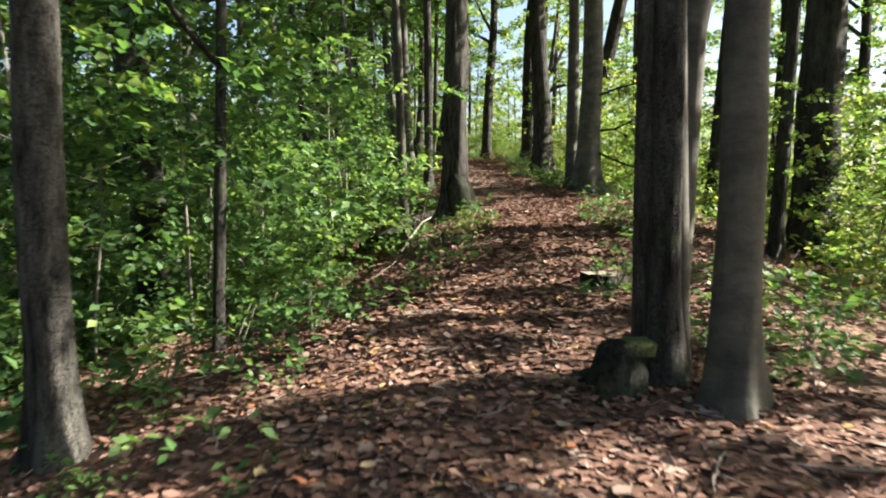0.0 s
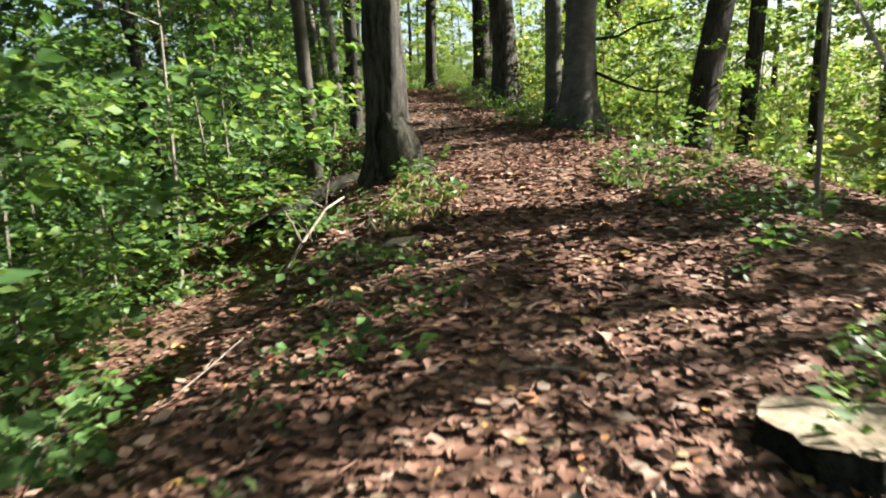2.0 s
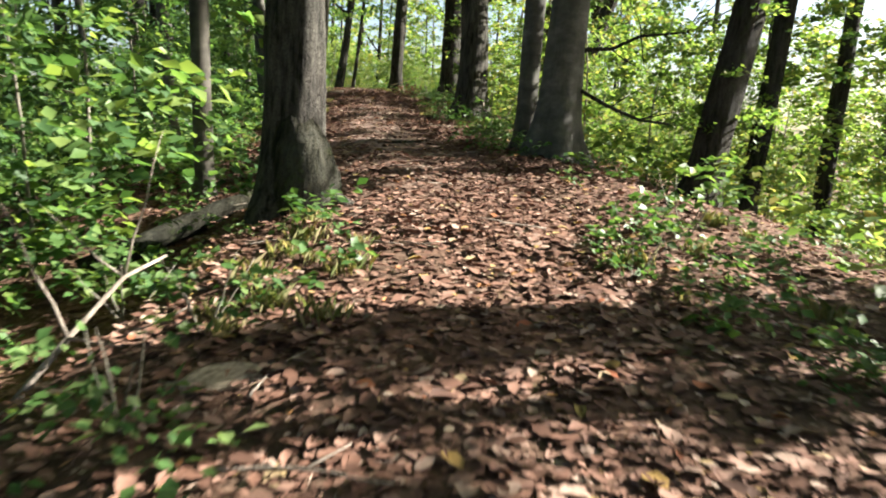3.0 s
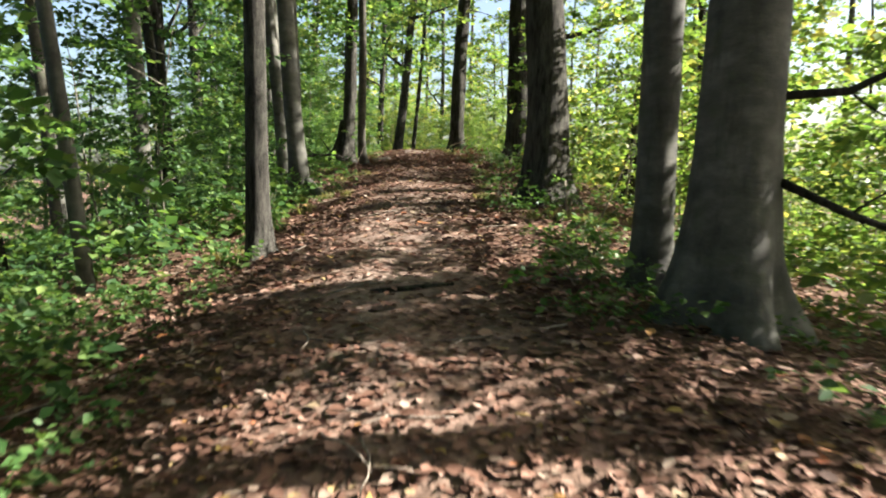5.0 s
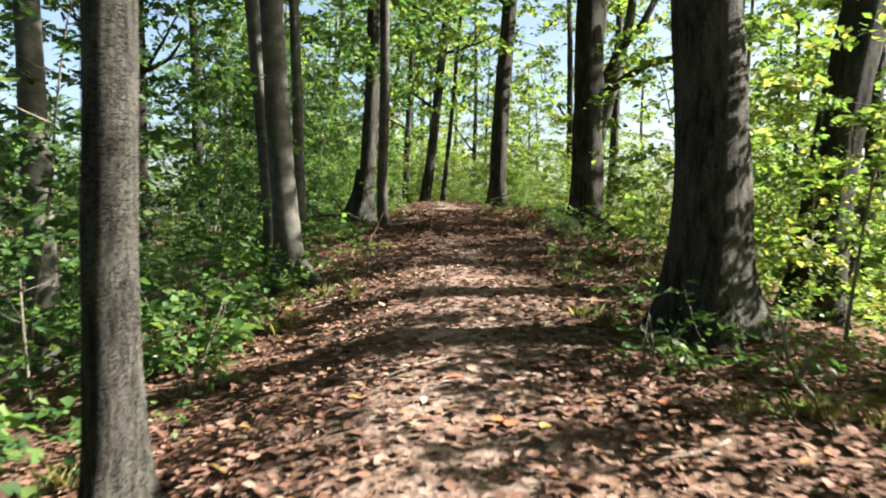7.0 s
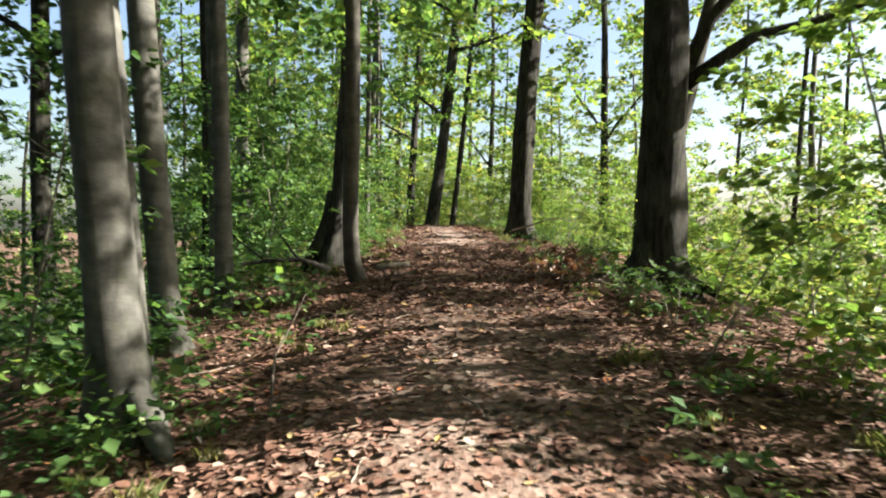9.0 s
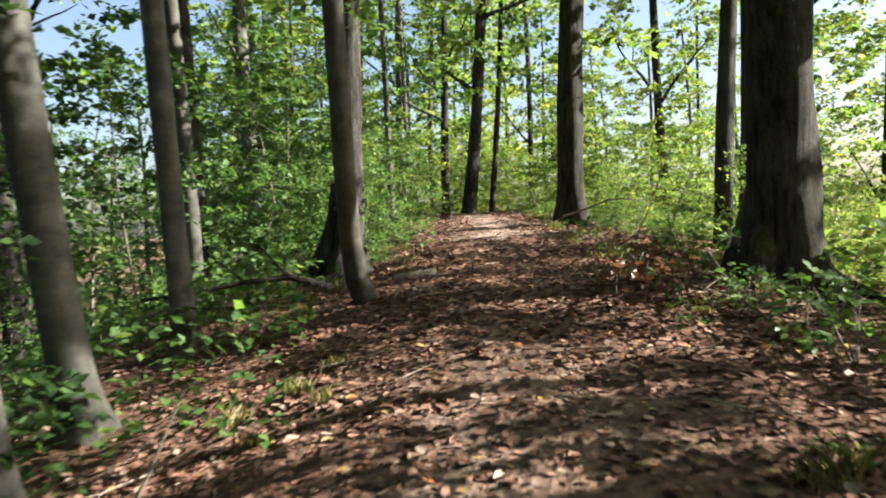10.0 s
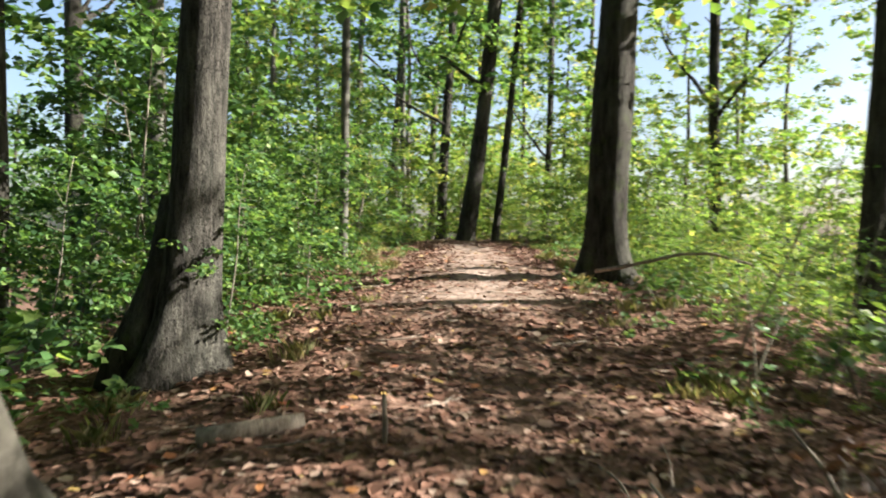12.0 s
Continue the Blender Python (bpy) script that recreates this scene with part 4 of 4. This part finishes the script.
branch_thing("dead_branch", [spot(2.38, 7.0, -0.02), spot(2.36, 7.25, 0.42), spot(2.30, 7.5, 0.75), spot(2.33, 7.75, 1.1), spot(2.28, 8.0, 1.45), spot(2.2, 8.3, 1.9)], 0.016, 0.007, "thin pale dead branch leaning upright", "branch", DEADWOOD, "", ((2, (0.4, 0, 1), 0.5), (4, (-0.5, 0.2, 1), 0.4)))
branch_thing("dead_branch", [spot(-0.75, 10.6, 0.02), spot(-0.55, 10.9, 0.16), spot(-0.35, 11.1, 0.30), spot(-0.2, 11.3, 0.33)], 0.02, 0.008, "bare grey dead branch lying in low plants", "branch", DEADWOOD, "", ((1, (-0.3, 0.2, 1), 0.7), (2, (0.1, 0.3, 1), 0.8), (2, (-0.6, 0.1, 0.3), 0.6), (1, (0.5, -0.3, 0.1), 0.5)))
branch_thing("thin_twig", [spot(-0.15, 27.1, -0.02), spot(-0.14, 27.13, 0.3), spot(-0.13, 27.15, 0.42), spot(-0.02, 27.2, 0.62), spot(0.06, 27.25, 0.8)], 0.010, 0.004, "thin pale upright twig beside the path", "twig", DEADWOOD, "", ((3, (0.8, 0, 0.2), 0.3), (4, (0.5, 0, 0.6), 0.25)))
branch_thing("dead_branch", [spot(3.35, 21.9, 0.45), spot(3.36, 21.8, 0.12), spot(3.3, 21.5, 0.05), spot(3.2, 21.1, 0.05), spot(3.1, 20.7, 0.03)], 0.016, 0.010, "pale fallen branch in dry leaves", "branch", DEADWOOD, "", ((2, (1, -0.3, 0.25), 0.7), (3, (0.9, 0.1, 0.2), 0.6)))
branch_thing("dead_branch", [spot(3.0, 31.5, 0.42), spot(3.05, 31.2, 0.25), spot(3.1, 30.9, 0.10), spot(3.2, 30.6, 0.03)], 0.017, 0.009, "pale broken branch against the tree foot", "branch", DEADWOOD, "", ((1, (-0.4, -0.3, -0.2), 0.35), (2, (0.6, -0.1, 0.15), 0.5), (2, (-0.6, 0, 0.1), 0.4)))
branch_thing("dead_branch", [spot(2.15, 38.2, 0.30), spot(2.5, 37.7, 0.42), spot(2.85, 37.1, 0.56), spot(3.1, 36.9, 0.62), spot(3.4, 36.7, 0.6)], 0.022, 0.010, "broken branch propped above the slope", "branch", DEADWOOD, "", ((3, (-0.02, 0, -1), 0.66), (4, (0.4, 0, -0.5), 0.4)))
branch_thing("dark_branch", [spot(-0.95, 32.9, 0.22), spot(-1.4, 32.75, 0.42), spot(-1.9, 32.6, 0.5), spot(-2.5, 32.4, 0.48), spot(-3.0, 32.3, 0.6)], 0.045, 0.018, "dark bare branch reaching low over the bank", "branch", BARK_DARK, "", ((1, (-0.6, -0.4, 0.6), 0.7), (2, (-0.7, 0.3, 0.4), 0.8), (3, (-0.5, -0.5, -0.2), 0.5)))
branch_thing("short_log", [spot(-0.3, 33.5, 0.035), spot(-0.05, 33.6, 0.045), spot(0.2, 33.72, 0.04)], 0.06, 0.05, "short pale weathered log lying in leaves", "log", DEADWOOD, "", (), 10)
branch_thing("short_log", [spot(1.08, 17.7, 0.0), spot(1.4, 17.76, 0.015), spot(1.72, 17.88, 0.0)], 0.026, 0.018, "short dark fallen branch lying across the path", "log", BARK_DARK, "", (), 9)
branch_thing("stake", [spot(0.7, 33.46, -0.05), spot(0.7, 33.46, 0.1), spot(0.69, 33.47, 0.24)], 0.014, 0.011, "short grey stick standing upright in the leaves", "stick", DEADWOOD)
for i in range(9):
    rng = random.Random(900 + i)
    x, y = 2.45 + rng.uniform(-0.5, 0.5), 32.5 + rng.uniform(-0.5, 0.6)
    a = rng.uniform(0, 6.28)
    c, q, L = math.cos(a), math.sin(a), rng.uniform(0.3, 0.6)
    h = rng.uniform(0.04, 0.24)
    branch_thing("dead_branch", [spot(x, y, -0.02), spot(x + c * L * 0.4, y + q * L * 0.4, h * 0.5), spot(x + c * L, y + q * L, h)], 0.014, 0.006, "grey-brown stick in a small brush pile", "branch", DEADWOOD, "brush pile beside the path", ((1, (c, -q, 0.5), 0.3),))

for i, (x, y, h, n) in enumerate(((2.2, 31.7, 0.34, 20), (2.45, 31.5, 0.42, 24), (2.6, 31.9, 0.5, 26), (2.4, 32.2, 0.5, 24), (2.75, 31.4, 0.36, 18), (2.65, 32.5, 0.45, 20), (2.15, 32.4, 0.3, 16))):
    seedling(x, y, h, n, 940 + i, 0.95, True)

# bare low branches reaching out from the large beech, and the limb of the dark oak
for line in ([(0.28, -0.1, 2.35), (0.7, -0.2, 2.5), (1.2, -0.3, 2.62), (1.9, -0.3, 2.9)], [(0.28, -0.05, 1.5), (0.65, -0.2, 1.52), (1.0, -0.3, 1.7), (1.6, -0.4, 1.78), (2.3, -0.5, 2.2)], [(0.3, -0.1, 0.95), (0.7, -0.2, 0.75), (1.1, -0.3, 0.6), (1.7, -0.4, 0.55)]):
    beech = next(o for o in scene.objects if o.get("label") == "large smooth grey beech with wide root flare")
    rng = random.Random(int(line[0][2] * 100))
    pieces = [tube(line, [0.032 - 0.006 * i for i in range(len(line))], 7)]
    for i in range(1, len(line)):
        for _ in range(2):
            pieces.append(tube(wander(line[i], (rng.uniform(0.1, 1), rng.uniform(-0.4, 0.4), rng.uniform(-0.7, 0.7)), rng.uniform(0.4, 0.9), 4, 0.2, rng), [0.012, 0.009, 0.007, 0.005, 0.002], 5))
    part("branch", mesh("branch", *joined(pieces), BARK_DARK), beech, "bare dark low branch")
oak = next(o for o in scene.objects if o.get("label") == "dark straight oak with one root toward the path")
for line in ([(0.3, 0, 2.9), (0.7, -0.1, 3.2), (1.2, -0.2, 3.55), (1.9, -0.3, 3.7), (2.7, -0.4, 4.0), (3.5, -0.5, 4.2)], [(0.35, 0, 3.2), (0.6, -0.1, 3.8), (1.1, -0.2, 4.4), (1.5, -0.2, 5.2)]):
    part("limb", mesh("limb", *tube(line, [0.11 - 0.015 * i for i in range(len(line))], 9), BARK_DARK), oak)

part("buttress", mesh("buttress", *tube([(-0.1, -0.05, 1.1), (-0.18, -0.12, 0.7), (-0.28, -0.22, 0.35), (-0.40, -0.32, 0.1), (-0.52, -0.42, -0.15)], [0.15, 0.18, 0.18, 0.15, 0.10], 14, 0.06, 9), BARK_DARK), oak)
flared = next(o for o in scene.objects if o.get("label") == "dark tree with a wide flared foot at the path")
part("buttress", mesh("buttress", *tube([(-0.05, -0.03, 1.4), (-0.12, -0.06, 0.85), (-0.24, -0.1, 0.45), (-0.42, -0.16, 0.12), (-0.58, -0.2, -0.15)], [0.14, 0.17, 0.18, 0.16, 0.10], 12, 0.06, 2), BARK_DARK), flared)
# reddish scar where bark has flaked off the straight tree at the path
scarred = next(o for o in scene.objects if o.get("label") == "slender straight tree with flaking reddish-grey bark")
bole = next(c for c in scarred.children if c.name.startswith("trunk"))
sc = [(0.129 * math.cos(a) - 0.022 * h, 0.129 * math.sin(a), h) for h, w in ((1.78, 0.02), (1.84, 0.10), (1.92, 0.07), (2.02, 0.11), (2.09, 0.02)) for a in (-1.2 - w, -1.2 + 0.3 * w, -1.2 + w)]
part("bark_scar", mesh("bark_scar", sc, [(3 * i + k, 3 * i + k + 1, 3 * i + k + 4, 3 * i + k + 3) for i in range(4) for k in range(2)], SCAR), bole, "reddish-brown bark scar")

# roots that show at the foot of single trees
for label, line, r in (("tree with flaking bark, swollen dark foot and root", [(0.2, -0.2, 0.34), (0.44, -0.32, 0.14), (0.68, -0.42, 0.04), (0.95, -0.55, -0.08)], 0.10),
                       ("smooth pale beech with a bright root at the path", [(0.1, -0.1, 0.35), (0.35, -0.3, 0.14), (0.55, -0.55, 0.06), (0.75, -0.85, -0.1)], 0.12),
                       ("dark straight oak with one root toward the path", [(0.2, -0.1, 0.35), (0.42, -0.2, 0.1), (0.65, -0.35, -0.03), (0.85, -0.5, -0.15)], 0.09)):
    ob = next(o for o in scene.objects if o.get("label") == label)
    bark = next(c for c in ob.children if c.name.startswith("trunk")).data.materials[0]
    part("root", mesh("root", *tube(line, [r, r * 0.85, r * 0.6, r * 0.35], 10, 0.06), bark), ob)
burl_tree = next(o for o in scene.objects if o.get("label") == "tree with flaking bark, swollen dark foot and root")
# MOSSY serves here as a darker bark, putting the burl's shade into its colour
part("burl", mesh("burl", *tube([(0.15, -0.16, -0.2), (0.17, -0.18, 0.08), (0.17, -0.18, 0.32), (0.13, -0.15, 0.58), (0.08, -0.1, 0.8), (0.03, -0.06, 0.98)], [0.34, 0.33, 0.30, 0.25, 0.19, 0.08], 18, 0.13, 3), MOSSY), burl_tree, "swollen burl darkened for shade")

# flat pale stone by the low plants
stone = [(math.cos(a) * r * 1.5, math.sin(a) * r, z) for z, r in ((-0.03, 0.15), (0.03, 0.16), (0.055, 0.12)) for a in [2 * math.pi * k / 11 + 0.2 * math.sin(k * 3) for k in range(11)]]
st = new("stone", mesh("stone", stone, [(i * 11 + k, i * 11 + (k + 1) % 11, (i + 1) * 11 + (k + 1) % 11, (i + 1) * 11 + k) for i in range(2) for k in range(11)] + [tuple(range(22, 33))], CUTWOOD, False))
st.matrix_basis = pose(*spot(0.3, 10.2, 0.0), 6, -5, 20) @ Matrix.Scale(0.7, 4)
tagged(st, "flat pale stone half buried in leaves", "stone")

# fallen twigs
TWIGS = []
for i in range(5):
    rng = random.Random(700 + i)
    line = wander((0, 0, 0), (1, 0, 0), rng.uniform(0.3, 0.7), 6, 0.22, rng)
    line = [Vector((p.x, p.y, abs(p.z) * 0.25)) for p in line]
    pieces = [tube(line, [0.008 - 0.0008 * k for k in range(7)], 5)]
    pieces.append(tube(wander(line[3], (0.7, 0.7, 0.05), 0.18, 3, 0.1, rng), [0.005, 0.004, 0.003, 0.002], 4))
    TWIGS.append(mesh("twig", *joined(pieces), DEADWOOD))
rng = random.Random(71)
for _ in range(170):
    y = rng.uniform(1.5, 44)
    x = float(axis(y)) + rng.gauss(0, 1.5)
    slope = math.degrees(math.atan2(float(land(x + 0.2, y)) - float(land(x - 0.2, y)), 0.4))
    ob = new("fallen_twig", TWIGS[rng.randrange(5)])
    ob.matrix_basis = pose(*spot(x, y, 0.02), 0, -slope, 0) @ pose(0, 0, 0, 0, 0, rng.uniform(0, 360))
    tagged(ob, "thin dry twig lying on fallen leaves", "twig", "twigs on the ground")

# bare thin stems leaning out over the right-hand slope
BARE = []
for i in range(3):
    rng = random.Random(820 + i)
    ob = thing("bare_stem", (-72, -66 - i, 0), "thin bare leaning stem with a few leaves", "sapling", "bare stems on the slope")
    line = wander((0, 0, -0.05), (0.45, 0.1 * (i - 1), 1), 1.5, 7, 0.12, rng)
    part("stem", mesh("stem", *tube(line, [0.011 - 0.0011 * k for k in range(8)], 5), STEM), ob)
    for k in (3, 4, 5, 6):
        part("twig", mesh("twig", *tube(wander(line[k], (rng.uniform(-0.3, 1), rng.uniform(-0.8, 0.8), 0.6), 0.4, 3, 0.15, rng), [0.005, 0.004, 0.003, 0.0015], 4), STEM), ob)
        for _ in range(3):
            p = line[k] + Vector((rng.uniform(-0.1, 0.3), rng.uniform(-0.2, 0.2), rng.uniform(0.0, 0.25)))
            part("leaf", BROAD, ob, "", pose(*p, rng.uniform(-40, 10), rng.uniform(-25, 25), rng.uniform(0, 360)) @ Matrix.Scale(rng.uniform(0.35, 0.6), 4))
    BARE.append(ob)
for i, (x, y) in enumerate(((3.3, 26.2), (3.7, 27.0), (3.1, 27.9), (4.0, 28.4), (3.5, 29.2), (4.3, 29.8), (3.0, 24.6), (3.6, 23.9), (3.2, 34.6), (3.0, 35.7), (3.6, 36.4), (2.7, 34.5), (4.0, 25.4), (3.4, 20.4))):
    copy_thing(BARE[i % 3], pose(*spot(x, y), 0, 0, -30 + (i * 37) % 60) @ Matrix.Scale(0.8 + 0.08 * (i % 5), 4))
